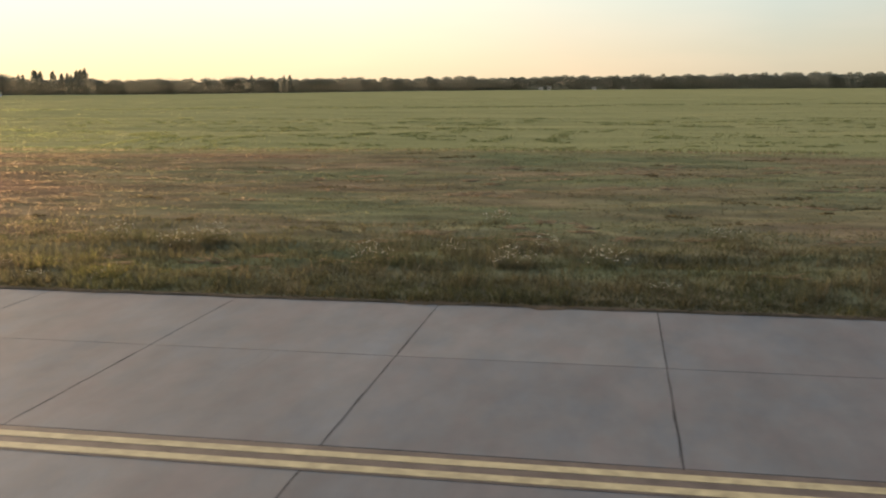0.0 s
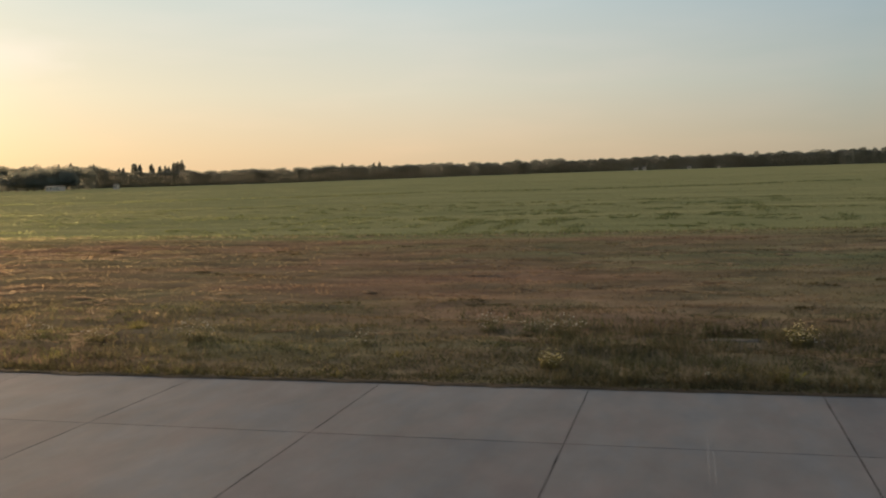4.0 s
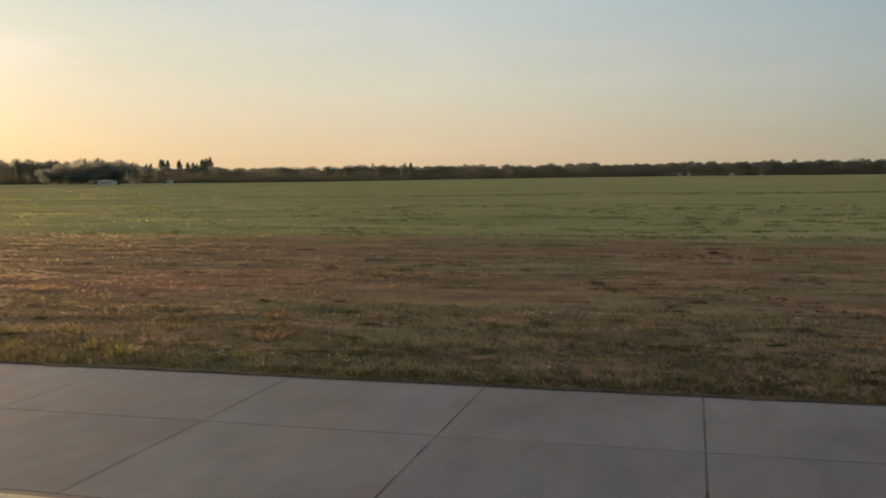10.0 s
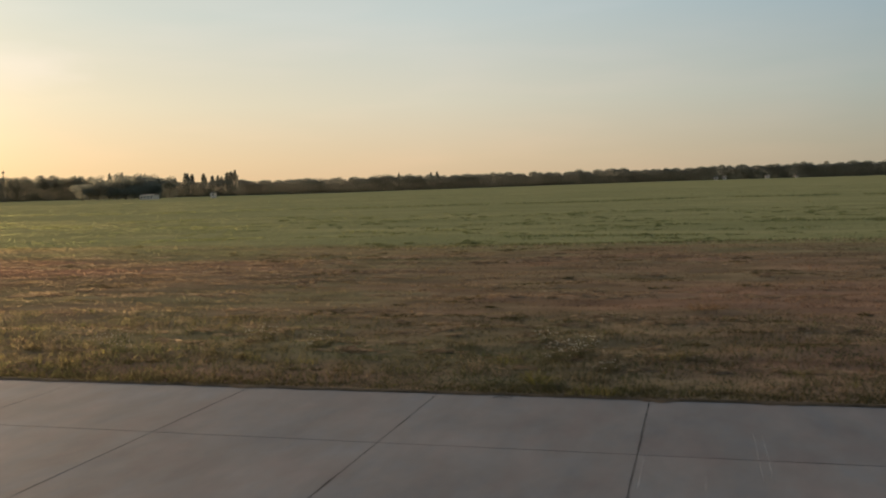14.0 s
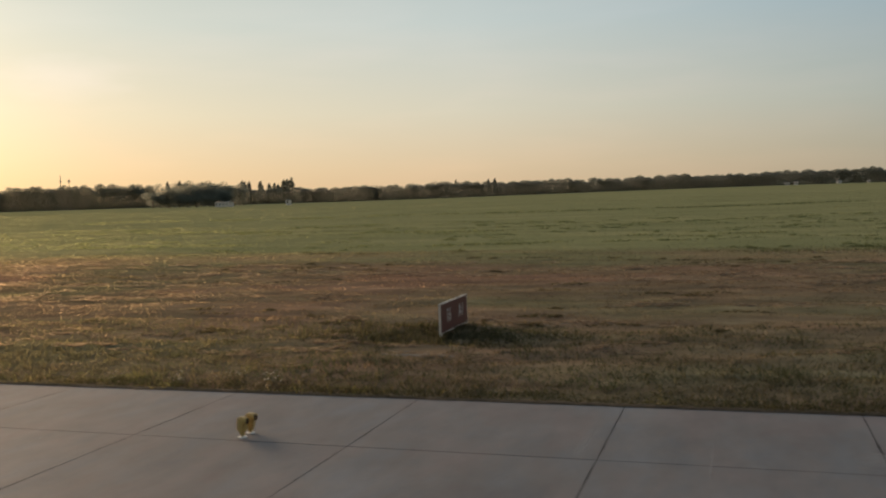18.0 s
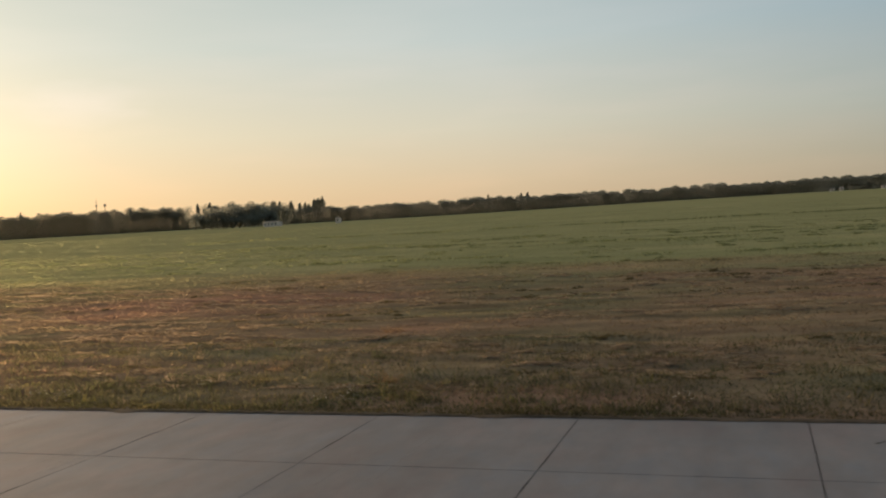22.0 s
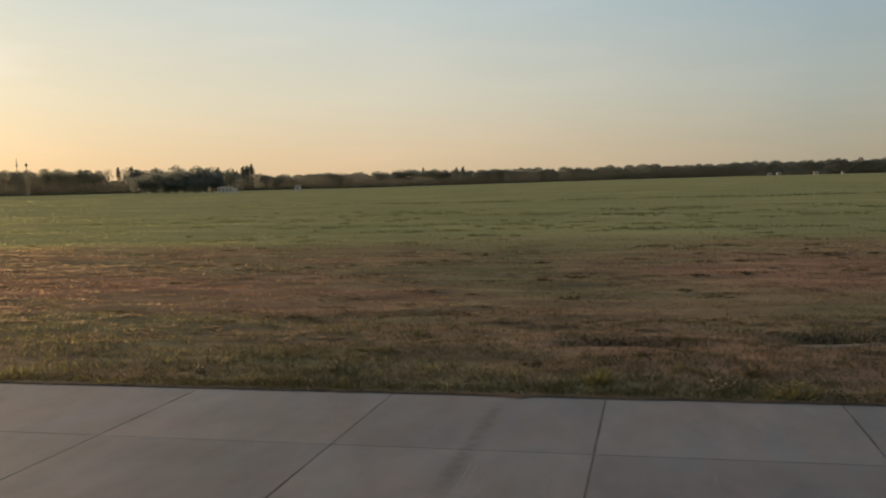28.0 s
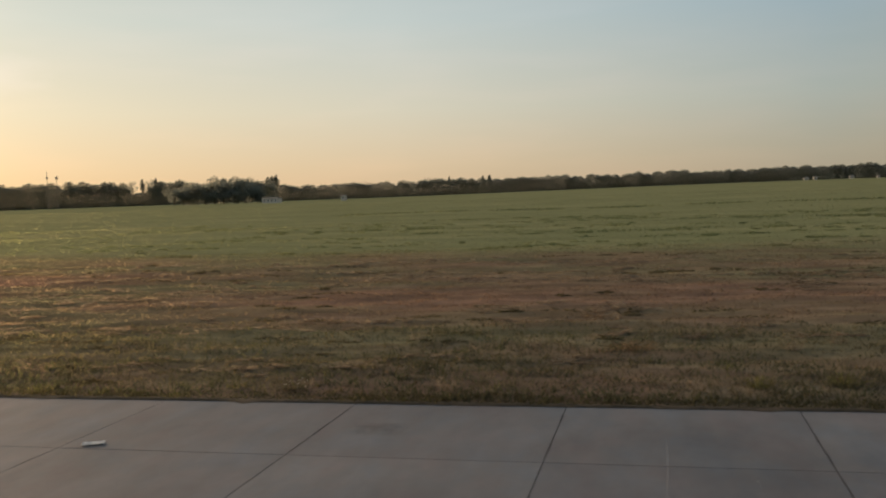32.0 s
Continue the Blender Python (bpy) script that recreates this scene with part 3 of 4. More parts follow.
strip("ditch_grass", "dark rank grass along a shallow ditch in the field", DARKSHADE, [(60, 214), (0, 206), (-22, 190), (-50, 192), (-100, 181), (-150, 170), (-230, 168)], 3.2, 8000, (0.12, 0.42), (0.08, 0.25))
strip("border_grass", "pale straw along the border of the mown field", STRAW, [(12, 57), (-20, 56), (-60, 57.5), (-95, 55)], 0.6, 5000, (0.08, 0.25), (0.02, 0.06))
strip("border_shade_grass", "dark green grass along the border of the mown field", DARKSHADE, [(12, 58.4), (-20, 57.4), (-60, 59), (-95, 56.5)], 1.2, 3500, (0.08, 0.25), (0.04, 0.10))
for k, (x0, y0, x1, y1) in enumerate(((-17.8, 79, -15.4, 112), (-14.9, 80, -14.2, 108), (-28.3, 59, -28.9, 73), (-30.5, 62, -31.3, 76), (-26.4, 64, -25.6, 72), (-22.9, 72, -22.4, 84), (-33.5, 62, -34.2, 75), (-36.5, 60, -36.9, 70),
                                      (-50.3, 72, -49.2, 88), (-47.0, 71, -46.4, 80), (-44.3, 74, -43.8, 84), (-53.5, 66, -52.6, 80), (-40.8, 66, -40.2, 78), (-10.5, 64, -9.6, 80), (-6.0, 70, -5.0, 84))):
    strip("wheel_track", "dark wheel track pressed into the green field", DARKSHADE, [(x0, y0), ((x0 + x1) / 2 + 0.25, (y0 + y1) / 2), (x1, y1)], 1.3, 560, (0.05, 0.17), (0.05, 0.12))
# dark blades add painted shade to the far banks of the hollows
for x0, x1, y, depth in HOLLOWS:
    strip("hollow_grass", "green grass in a hollow of the verge, coloured dark for its shade", RANKSHADE, [(x0, y + 0.15), (x1, y + 0.25)], 0.9, 1100, (0.05, 0.20), (0.015, 0.04))
for x0, x1, y in ((-150, -136, 70.5), (-163, -148, 101), (-104, -92, 78), (-125, -108, 68), (-135, -118, 92), (-70, -58, 84), (-88, -74, 66), (-178, -160, 80), (-190, -172, 110)):
    strip("field_tussock", "dark tussocky grass in the green field", DARKSHADE, [(x0, y), (x1, y + 1.2)], 2.0, 600, (0.06, 0.22), (0.06, 0.14))


# ---- trees ----
def crown(seed, kind, count, low):
    """Leaf clumps gathered round several lobes; unit height 1, bare up to the fraction low."""
    g = np.random.default_rng(seed)
    k = 9
    if kind == "poplar":
        lobes = [(g.normal(0, 0.02), g.normal(0, 0.02), low + (0.90 - low) * i / (k - 1), 0.105 * (1.1 - 0.62 * (i / (k - 1)) ** 2.5), 0.09) for i in range(k)]
    else:
        lobes = [(g.uniform(-0.30, 0.30), g.uniform(-0.22, 0.22), g.uniform(max(low, 0.16), 0.80), g.uniform(0.18, 0.27), g.uniform(0.15, 0.20)) for _ in range(k)]
    c = []
    for x, y, z, r, rz in lobes:
        d = g.normal(0, 1, (count // k, 3))
        d /= np.linalg.norm(d, axis=1)[:, None]
        d *= g.uniform(0.55, 1.0, (len(d), 1)) ** 0.5
        c.append(np.array([x, y, z]) + d * np.array([r, r, rz]))
    c = np.concatenate(c)
    c[:, 2] = np.clip(c[:, 2], 0.02, 1.0)
    m = len(c)
    s = g.uniform(0.016, 0.034, (m, 1)) * (0.85 if kind == "poplar" else 0.95)
    a = g.normal(0, 1, (m, 3))
    a /= np.linalg.norm(a, axis=1)[:, None]
    b = np.cross(a, g.normal(0, 1, (m, 3)))
    b /= np.linalg.norm(b, axis=1)[:, None]
    v = np.stack([c - a * s, c + b * s * 0.8, c + a * s, c - b * s * 0.8], 1)
    return v


def tree_mesh(seed, kind):
    low = {"broad": 0.1, "wood": 0.5, "poplar": 0.58}[kind]
    v = crown(seed, kind, {"broad": 1500, "wood": 640, "poplar": 620}[kind], low)
    return mesh_of("crown", v, np.arange(v.shape[0] * 4).reshape(-1, 4), FOLIAGE)


def trunk_mesh(kind, seed):
    g = np.random.default_rng(seed)
    bits = [tube((0, 0, -0.03), (0, 0, 0.45), 0.02, 0.012, 8)]
    if kind == "poplar":
        bits.append(tube((0, 0, 0.45), (0.005, 0, 0.9), 0.012, 0.003, 6))
    for _ in range(6):
        a = g.uniform(0, 6.28)
        z = g.uniform(0.2, 0.42)
        r = 0.06 if kind == "poplar" else 0.24
        bits.append(tube((0, 0, z), (math.cos(a) * r, math.sin(a) * r, z + g.uniform(0.15, 0.3)), 0.009, 0.003, 5))
    bm = join(*bits)
    me = bpy.data.meshes.new("trunk")
    bm.to_mesh(me)
    bm.free()
    me.materials.append(BARK)
    return me


KINDS = {k: [(tree_mesh(s, k), trunk_mesh(k, s)) for s in range(4)] for k in ("broad", "wood", "poplar")}


def tree(x, top, wide, kind, y=950.0):
    """A far tree with its top at that height over the datum."""
    z = float(ground_z(x, y))
    cm, tm = KINDS[kind][int(rng.integers(4))]
    word = "poplar" if kind == "poplar" else "broadleaf_tree"
    root = new(word)
    h = top - z
    root.matrix_world = Matrix.LocRotScale((x, y, z), Euler((0, 0, rng.uniform(-0.5, 0.5))), (wide, wide, h))
    part("crown", cm, FOLIAGE, root)
    part("trunk", tm, BARK, root)
    label = "tall slender poplar standing over the far woodland edge" if kind == "poplar" else "rounded broadleaf tree of the far woodland edge"
    return tagged(root, label, "tree", "far treeline")


def woodland():
    """The closed belt of lower trees and scrub behind and between them."""
    prof_x = [-1500, -1000, -900, -800, -762, -750, -730, -715, -690, -668, -655, -575, -540, -480, -440, -380, -280, -180, -100, 0, 100, 250, 700]
    prof_z = [31, 31, 31, 30, 28, 18, 18, 28, 27, 24, 19, 19, 18.5, 18, 17.6, 18.6, 18, 17.6, 17.8, 18.2, 18.4, 19.2, 19.6]
    gap = rng.uniform(4.5, 15.0, 175)         # rounded crowns side by side
    mid = -1210 + np.cumsum(gap) * 1550 / gap.sum()
    lift = rng.uniform(0.93, 1.08, len(mid))
    # leaf count kept low: sky between the leaves stands in for haze
    n = 1040000
    fine = np.linspace(-1210, 340, 3000)
    share = np.cumsum(np.interp(fine, prof_x, prof_z))
    x = np.interp(rng.uniform(0, share[-1], n), share, fine)            # as dense in the tall stretches as in the low
    near = np.abs(x[:, None] - mid[None]).argmin(1)
    off = np.clip(np.abs(x - mid[near]) / (0.62 * gap[near]), 0, 1)
    y = 953 + rng.uniform(-4, 4, n)
    z0 = ground_z(x, y)
    top = np.interp(x, prof_x, prof_z) * lift[near] * (1 - 0.16 * off ** 2) - z0
    c = np.stack([x, y, z0 + top * rng.uniform(0.0, 1.0, n) ** 1.25 - 0.2], 1)
    size = rng.uniform(0.27, 0.455, (n, 1))
    p = rng.normal(0, 1, (n, 3))
    p /= np.linalg.norm(p, axis=1)[:, None]
    q = np.cross(p, rng.normal(0, 1, (n, 3)))
    q /= np.linalg.norm(q, axis=1)[:, None]
    v = np.stack([c - p * size, c + (0.5 * p + 0.85 * q) * size, c + (0.5 * p - 0.85 * q) * size], 1)
    me = mesh_of("woodland", v, np.arange(n * 3).reshape(-1, 3), FOLIAGE)
    tagged(new("woodland", me), "closed belt of hazy broadleaf woodland far across the field", "woodland", kind="stuff")


woodland()
# x, height of the top, width
for x, top, w in ((-1012, 34, 20), (-985, 30, 26), (-950, 31, 28), (-929, 33.5, 30), (-905, 30, 24), (-873, 31, 26), (-829, 33, 30), (-813, 31, 24), (-790, 30, 20), (-770, 30.5, 26), (-757, 31.5, 18),
                  (-731, 33, 17), (-716, 32.5, 17), (-679, 27, 22), (-561, 21, 20), (-548, 20.5, 18), (-491, 20.5, 20), (-476, 20, 18), (-432, 19.5, 18),
                  (-414, 22, 22), (-400, 22.3, 24), (-371, 20, 22), (-362, 19, 18), (-318, 19.5, 20), (-306, 20, 24), (-262, 18, 18), (-228, 18, 17), (-189, 18.4, 16), (-150, 18.2, 17), (-103, 18.4, 17), (-70, 18.6, 20),
                  (-38, 18.8, 18), (-5, 18.8, 19), (22, 19.2, 18), (46, 18.7, 18), (69, 18.8, 18), (97, 21, 15), (113, 20, 18), (135, 19.6, 17), (159, 20.6, 17), (199, 19.8, 17), (239, 19.6, 18)):
    tree(x, top, w * 1.15, "wood", 959 + rng.uniform(-4, 4))
for x, top, w in ((-789, 31.5, 22), (-783, 31, 20), (-742, 32.5, 22), (-724, 33, 24), (-701, 29.5, 22), (-696, 30.5, 22), (-663, 25, 22), (-657, 25, 22), (-645, 30, 26), (-640, 29.4, 24), (-633, 28.8, 24), (-621, 28.8, 30), (-608, 26, 24), (-602, 26, 22), (-597, 24.6, 22),
                  (-589, 29, 28), (-584, 30, 26), (-579, 31.4, 26), (-386, 21.8, 16), (-350, 21.4, 18), (-343, 22, 20), (-1005, 36, 24)):
    tree(x, top, w * 1.05, "poplar", 963 + rng.uniform(-4, 4))


# a nearer grove standing out before the belt, two rows deep with an undergrowth
for x, top, w in ((-466, 15.0, 15), (-459, 16.8, 14), (-452, 18.0, 14), (-445, 19.2, 15), (-438.5, 20.2, 14), (-432, 20.4, 15), (-425, 19.6, 14), (-418.5, 19.2, 14), (-412.5, 18.2, 12), (-409, 16.0, 9)):
    for k in range(2):
        tagged(tree(x + 3.0 * k, top - 0.7 * k, w, "broad", 533 + 13 * k + rng.uniform(-3, 3)), "rounded broadleaf tree of a grove out on the field", "tree", "grove on the field")
for x in range(-457, -406, 7):
    tagged(tree(x, rng.uniform(9, 12), 12, "broad", 527 + rng.uniform(-3, 3)), "low spreading tree at the foot of the grove", "tree", "grove on the field")

# ---- taxiway sign ----
def sign():
    root = new("taxiway_sign")
    x = -103.1
    root.location = (x, 24.38, 0.0)
    hw = 1.22
    part("panel", box(-0.024, -hw, 0.13, 0.024, hw, 0.88, 0.006), SIGNRED, root, "red face and case")
    for name, b in (("frame_top", (-0.030, -hw - 0.02, 0.875, 0.030, hw + 0.02, 0.90)), ("frame_bottom", (-0.030, -hw, 0.10, 0.030, hw, 0.13)),
                    ("frame_side", (-0.030, -hw - 0.02, -0.1, 0.030, -hw, 0.898)), ("frame_side", (-0.030, hw, -0.1, 0.030, hw + 0.02, 0.898))):
        part(name, box(*b, 0.006), GALV, root, "pale aluminium frame")
    for y in (-hw + 0.1, 0.0, hw - 0.1):
        part("leg", tube((0, y, -0.15), (0, y, 0.12), 0.035), GALV, root)
    for txt, y in (("16", -0.52), ("A1", 0.62)):
        c = bpy.data.curves.new("text", "FONT")
        c.body, c.size, c.align_x, c.align_y, c.extrude = txt, 0.52, "CENTER", "CENTER", 0.004
        tmp = new("tmp", c)
        me = bpy.data.meshes.new_from_object(tmp.evaluated_get(bpy.context.evaluated_depsgraph_get()))
        bpy.data.objects.remove(tmp)
        me.materials.clear()
        me.materials.append(LETTER)
        ob = part("inscription", me, LETTER, root, "white raised lettering")
        ob.matrix_local = Matrix.Translation((0.027, y, 0.52)) @ Euler((radians(90), 0, radians(90))).to_matrix().to_4x4() @ Matrix.Diagonal((0.82, 1, 1, 1))
    for y in (-0.9, -0.3, 0.3, 0.9):
        part("clip", box(-0.02, y - 0.025, 0.89, 0.02, y + 0.025, 0.925, 0.006), GALV, root, "small clip on the top edge")
    tagged(root, "red mandatory sign with white 16 A1 in the grass", "sign")


sign()


def guard_light():
    """A pair of yellow lamp housings, each with a hood over a round lens, on low legs."""
    root = new("runway_guard_light")
    root.location = (-103.07, 13.06, 0.002)
    root.scale = (0.85, 0.88, 0.76)
    for y in (-0.15, 0.15):
        shell = join(box(-0.13, y - 0.075, 0.11, 0.02, y + 0.075, 0.43, 0.03), tube((0.0, y, 0.345), (0.055, y, 0.350), 0.084, 0.080, 18), box(-0.10, y - 0.055, 0.05, -0.01, y + 0.055, 0.14, 0.02))
        h = part("housing", shell, LAMPYELLOW, root)
        part("lens", tube((0.050, y, 0.349), (0.062, y, 0.351), 0.068, 0.062, 18), LENS, h, "dark round lens")
        for z in (0.18, 0.24, 0.30):
            part("fin", box(-0.148, y - 0.062, z, -0.126, y + 0.062, z + 0.022, 0.004), LAMPYELLOW, h)
        part("leg", tube((-0.055, y, 0.0), (-0.055, y, 0.08), 0.030), LAMPYELLOW, root)
        part("foot", join(tube((-0.055, y, 0.0), (-0.055, y, 0.024), 0.080, 0.070, 16), box(-0.16, y - 0.022, 0.0, 0.03, y + 0.022, 0.018, 0.004)), SIGNWHITE, root, "pale base plate")
    part("crossbar", box(-0.085, -0.09, 0.14, -0.055, 0.09, 0.168, 0.004), LAMPYELLOW, root)
    tagged(root, "yellow twin runway guard light standing on the concrete", "lamp")


guard_light()


# ---- weeds and tussocks ----
def stems_of(g, wide, high, n, arch, width):
    """Bent two-piece stems from a common foot; their triangles and their tips."""
    a, r = g.uniform(0, 6.28, n), wide * np.sqrt(g.uniform(0, 1, n))
    way = np.stack([np.cos(a), np.sin(a), 0 * a], 1)
    root = way * (r * 0.55)[:, None] + np.array([0, 0, -0.02])
    h = high * g.uniform(0.4, 1.0, n) * (1.1 - 0.45 * r / wide)
    tip = way * (r * (1 + arch * g.uniform(0, 1, n)))[:, None] + np.stack([0 * a, 0 * a, h], 1)
    knee = root * 0.45 + tip * 0.55 + np.stack([0 * a, 0 * a, h * 0.10], 1)
    b = g.uniform(0, 6.28, n)
    side = np.stack([np.cos(b), np.sin(b), 0 * b], 1) * (width * g.uniform(0.6, 1.3, n))[:, None]
    v = np.concatenate([np.stack([root - side, root + side, knee], 1), np.stack([knee - side * 0.8, knee + side * 0.8, tip], 1)])
    return v, root, tip


def weed_meshes(seed, wide, high, n, heads, size, green, mat, leaf_len=0.07):
    g = np.random.default_rng(seed)
    v, root, tip = stems_of(g, wide, high, n, 0.25, 0.004)
    v = [v]
    for _ in range(6):                                    # leaves along the stems
        f = g.uniform(0.08, 0.9, (n, 1))
        p = root + (tip - root) * f
        o = g.normal(0, 1, (n, 3)) * np.array([leaf_len, leaf_len, leaf_len * 0.5]) * (1.2 - f)
        s = np.cross(o, g.normal(0, 1, (n, 3)))
        s = s / np.linalg.norm(s, axis=1)[:, None] * 0.010
        v.append(np.stack([p - s, p + s, p + o], 1))
    v = np.concatenate(v)
    stems = mesh_of("foliage", v, np.arange(len(v) * 3).reshape(-1, 3), green)
    bm = bmesh.new()
    for i in g.choice(n, heads, replace=False):           # each head a small tilted disc of petals
        p = Matrix.Translation(tip[i]) @ Euler((g.normal(0, 0.5), g.normal(0, 0.5), g.uniform(0, 6))).to_matrix().to_4x4()
        bmesh.ops.create_cone(bm, cap_ends=True, segments=7, radius1=size * g.uniform(0.35, 0.5), radius2=size * g.uniform(0.7, 1.3), depth=size * 0.7, matrix=p)
    me = bpy.data.meshes.new("bloom")
    bm.to_mesh(me)
    bm.free()
    me.materials.append(mat)
    return stems, me


def tussock_mesh(seed, wide, high, n, arch, width, mat):
    v, _, _ = stems_of(np.random.default_rng(seed), wide, high, n, arch, width)
    return mesh_of("foliage", v, np.arange(len(v) * 3).reshape(-1, 3), mat)


# bushy yellow, tall pale yellow, low white, small white
WEEDS = [weed_meshes(1, 0.34, 0.58, 90, 64, 0.017, SAP, FLOWER), weed_meshes(2, 0.46, 0.50, 64, 50, 0.014, WEED, FLOWERWHITE),
         weed_meshes(3, 0.34, 0.36, 40, 26, 0.014, WEED, FLOWERWHITE), weed_meshes(4, 0.22, 0.30, 26, 14, 0.014, WEED, FLOWERWHITE)]
WEED_WORDS = ("bushy yellow-green weed thick with small yellow flowers", "tall loose weed with pale flower heads on the verge", "low green weed with white flowers by the concrete", "small green weed with white flowers by the concrete")
TUSSOCKS = {"straw": ([tussock_mesh(s, 0.26, 0.44, 46, 0.5, 0.006, STRAW) for s in (11, 12, 13)], "tuft of pale dry straw stems in the verge"),
            "tawny": ([tussock_mesh(s, 0.42, 0.30, 130, 0.8, 0.008, TAWNY) for s in (14, 15)], "tawny withered tussock arching over the rough grass"),
            "green": ([tussock_mesh(s, 0.36, 0.32, 110, 0.7, 0.013, SAP) for s in (16, 17)], "leafy yellow-green clump growing beside the concrete")}


def flowering_weed(x, y, kind, size=1.0):
    stems, heads = WEEDS[kind]
    root = new("flowering_weed")
    root.matrix_world = Matrix.LocRotScale((x, y, float(ground_z(x, y))), Euler((0, 0, rng.uniform(0, 6.28))), (size, size, size))
    tagged(part("foliage", stems, WEED, root), kind="stuff")
    tagged(part("bloom", heads, FLOWER, root), kind="stuff")
    tagged(root, WEED_WORDS[kind], "weed", "flowering weeds on the verge")


def tussock(x, y, kind):
    meshes, words = TUSSOCKS[kind]
    size = rng.uniform(0.75, 1.15)
    ob = part("grass_tussock", meshes[int(rng.integers(len(meshes)))], STRAW)
    ob.matrix_world = Matrix.LocRotScale((x, y, float(ground_z(x, y))), Euler((0, 0, rng.uniform(0, 6.28))), (size * 1.15, size * 1.15, size))
    tagged(ob, words, "tussock", "tussocks on the verge")


for kind, spots in (
        ("straw", ((-13.5, 18.7), (-13.6, 17.3), (-15.3, 17.8), (-22.1, 19.3), (-20.8, 20.8), (-20.7, 16.8), (-19.4, 17.2), (-17.8, 25.0), (-21.8, 24.5), (-39.5, 18.2), (-34.5, 18.7), (-36.5, 17.5), (-41.9, 17.2),
                   (-64.7, 18.7), (-64.3, 19.0), (-64.9, 25.8), (-65.1, 23.0), (-64.3, 23.0), (-60.6, 22.5), (-62.7, 19.7), (-61.5, 17.8), (-61.0, 16.9), (-76.0, 19.1), (-78.5, 18.0), (-77.9, 17.7), (-75.0, 24.2))),
        ("straw", ((-71.5, 21.8), (-71.9, 17.9), (-72.6, 23.5), (-133.2, 21.4), (-127.1, 21.7), (-125.3, 22.7), (-124.8, 23.0), (-130.4, 19.2), (-129.1, 19.0), (-131.8, 22.5), (-145.5, 24.6), (-145.1, 24.8), (-147.1, 21.4),
                   (-148.1, 21.4), (-146.2, 18.8), (-150.9, 18.4), (-151.2, 17.0), (-176.9, 22.8), (-173.8, 21.9), (-168.1, 21.7), (-171.0, 18.0), (-174.8, 17.3), (-170.3, 17.5), (-167.1, 22.4))),
        ("tawny", ((-23.5, 21.2), (-63.4, 22.9), (-62.2, 19.8), (-74.1, 27.2), (-73.7, 27.6), (-128.6, 21.0), (-124.9, 19.2), (-128.0, 27.5), (-147.3, 18.2), (-171.7, 21.4), (-171.4, 21.5), (-172.8, 26.9))),
        ("green", ((-12.9, 18.2), (-12.3, 19.0), (-11.5, 17.6), (-19.2, 17.1), (-34.5, 21.1), (-64.1, 33.5), (-65.5, 17.9), (-77.1, 17.2), (-150.2, 17.3), (-167.7, 18.1), (-146.9, 16.6), (-169.2, 17.8), (-64.6, 17.5), (-10.9, 17.5)))):
    for x, y in spots:
        tussock(x, y, kind)
for k, (x, y) in enumerate((
        (-4.3, 20.8), (-2.3, 22.1), (-0.9, 19.6), (1.9, 23.8), (-4.0, 26.1), (-2.8, 19.3), (0.2, 17.6), (-5.9, 19.6), (-13.1, 21.7), (-10.6, 21.7), (-13.7, 17.9), (-11.0, 17.9),
        (-11.1, 20.9), (-10.2, 21.5), (-25.3, 21.5), (-24.3, 21.6), (-23.5, 20.9), (-23.4, 17.8), (-18.5, 20.5), (-27.9, 19.8), (-32.0, 19.7), (-20.6, 17.0), (-47.6, 21.8), (-40.4, 21.0), (-38.8, 19.2))):
    flowering_weed(x, y, 1 if y > 18.5 else 2 + k % 2, rng.uniform(0.7, 1.1))
for k, (x, y) in enumerate((
        (-45.6, 17.8), (-36.3, 19.7), (-34.5, 19.4), (-37.8, 18.2), (-46.7, 21.1), (-47.5, 21.3), (-50.1, 23.2), (-49.7, 17.9), (-45.1, 17.6), (-44.0, 21.6), (-55.0, 17.3), (-60.8, 22.5), (-59.5, 17.4), (-62.2, 17.3), (-56.4, 23.0),
        (-77.0, 19.4), (-68.7, 18.9), (-69.4, 17.7), (-88.4, 19.8), (-82.8, 20.2), (-77.6, 21.3), (-76.6, 19.8), (-75.9, 18.3), (-87.5, 19.2), (-88.6, 20.7), (-84.7, 21.1))):
    flowering_weed(x, y, 1 if y > 18.5 else 2 + k % 2, rng.uniform(0.65, 1.0))
for k, (x, y) in enumerate((
        (-104.9, 17.2), (-107.0, 17.1), (-105.8, 17.2), (-125.5, 17.1), (-118.3, 17.5), (-112.5, 19.9), (-132.6, 17.2), (-124.9, 17.1), (-125.3, 17.9), (-134.0, 17.9), (-131.9, 17.3), (-136.9, 17.0), (-148.0, 17.2), (-155.5, 17.9), (-146.8, 16.9), (-158.2, 17.4), (-177.8, 17.1))):
    flowering_weed(x, y, 2 + k % 2, 0.75)
for k, (x, y) in enumerate((
        (-43.9, 21.6), (-45.5, 20.6), (-51.3, 17.1), (-50.7, 19.8), (-108.5, 16.9), (-106.7, 16.6), (-104.6, 16.7), (-125.0, 17.6), (-129.1, 18.6), (-131.9, 16.9), (-148.0, 16.8), (-166.6, 17.0), (-165.9, 16.9), (-165.4, 16.9), (-163.7, 17.0), (-11.0, 17.2), (-12.3, 17.0))):
    flowering_weed(x, y, 2 + k % 2, rng.uniform(0.6, 0.8))


flowering_weed(-18.6, 20.6, 0, 1.0)
flowering_weed(-23.4, 17.7, 0, 0.75)
flowering_weed(-38.8, 19.2, 0, 0.7)


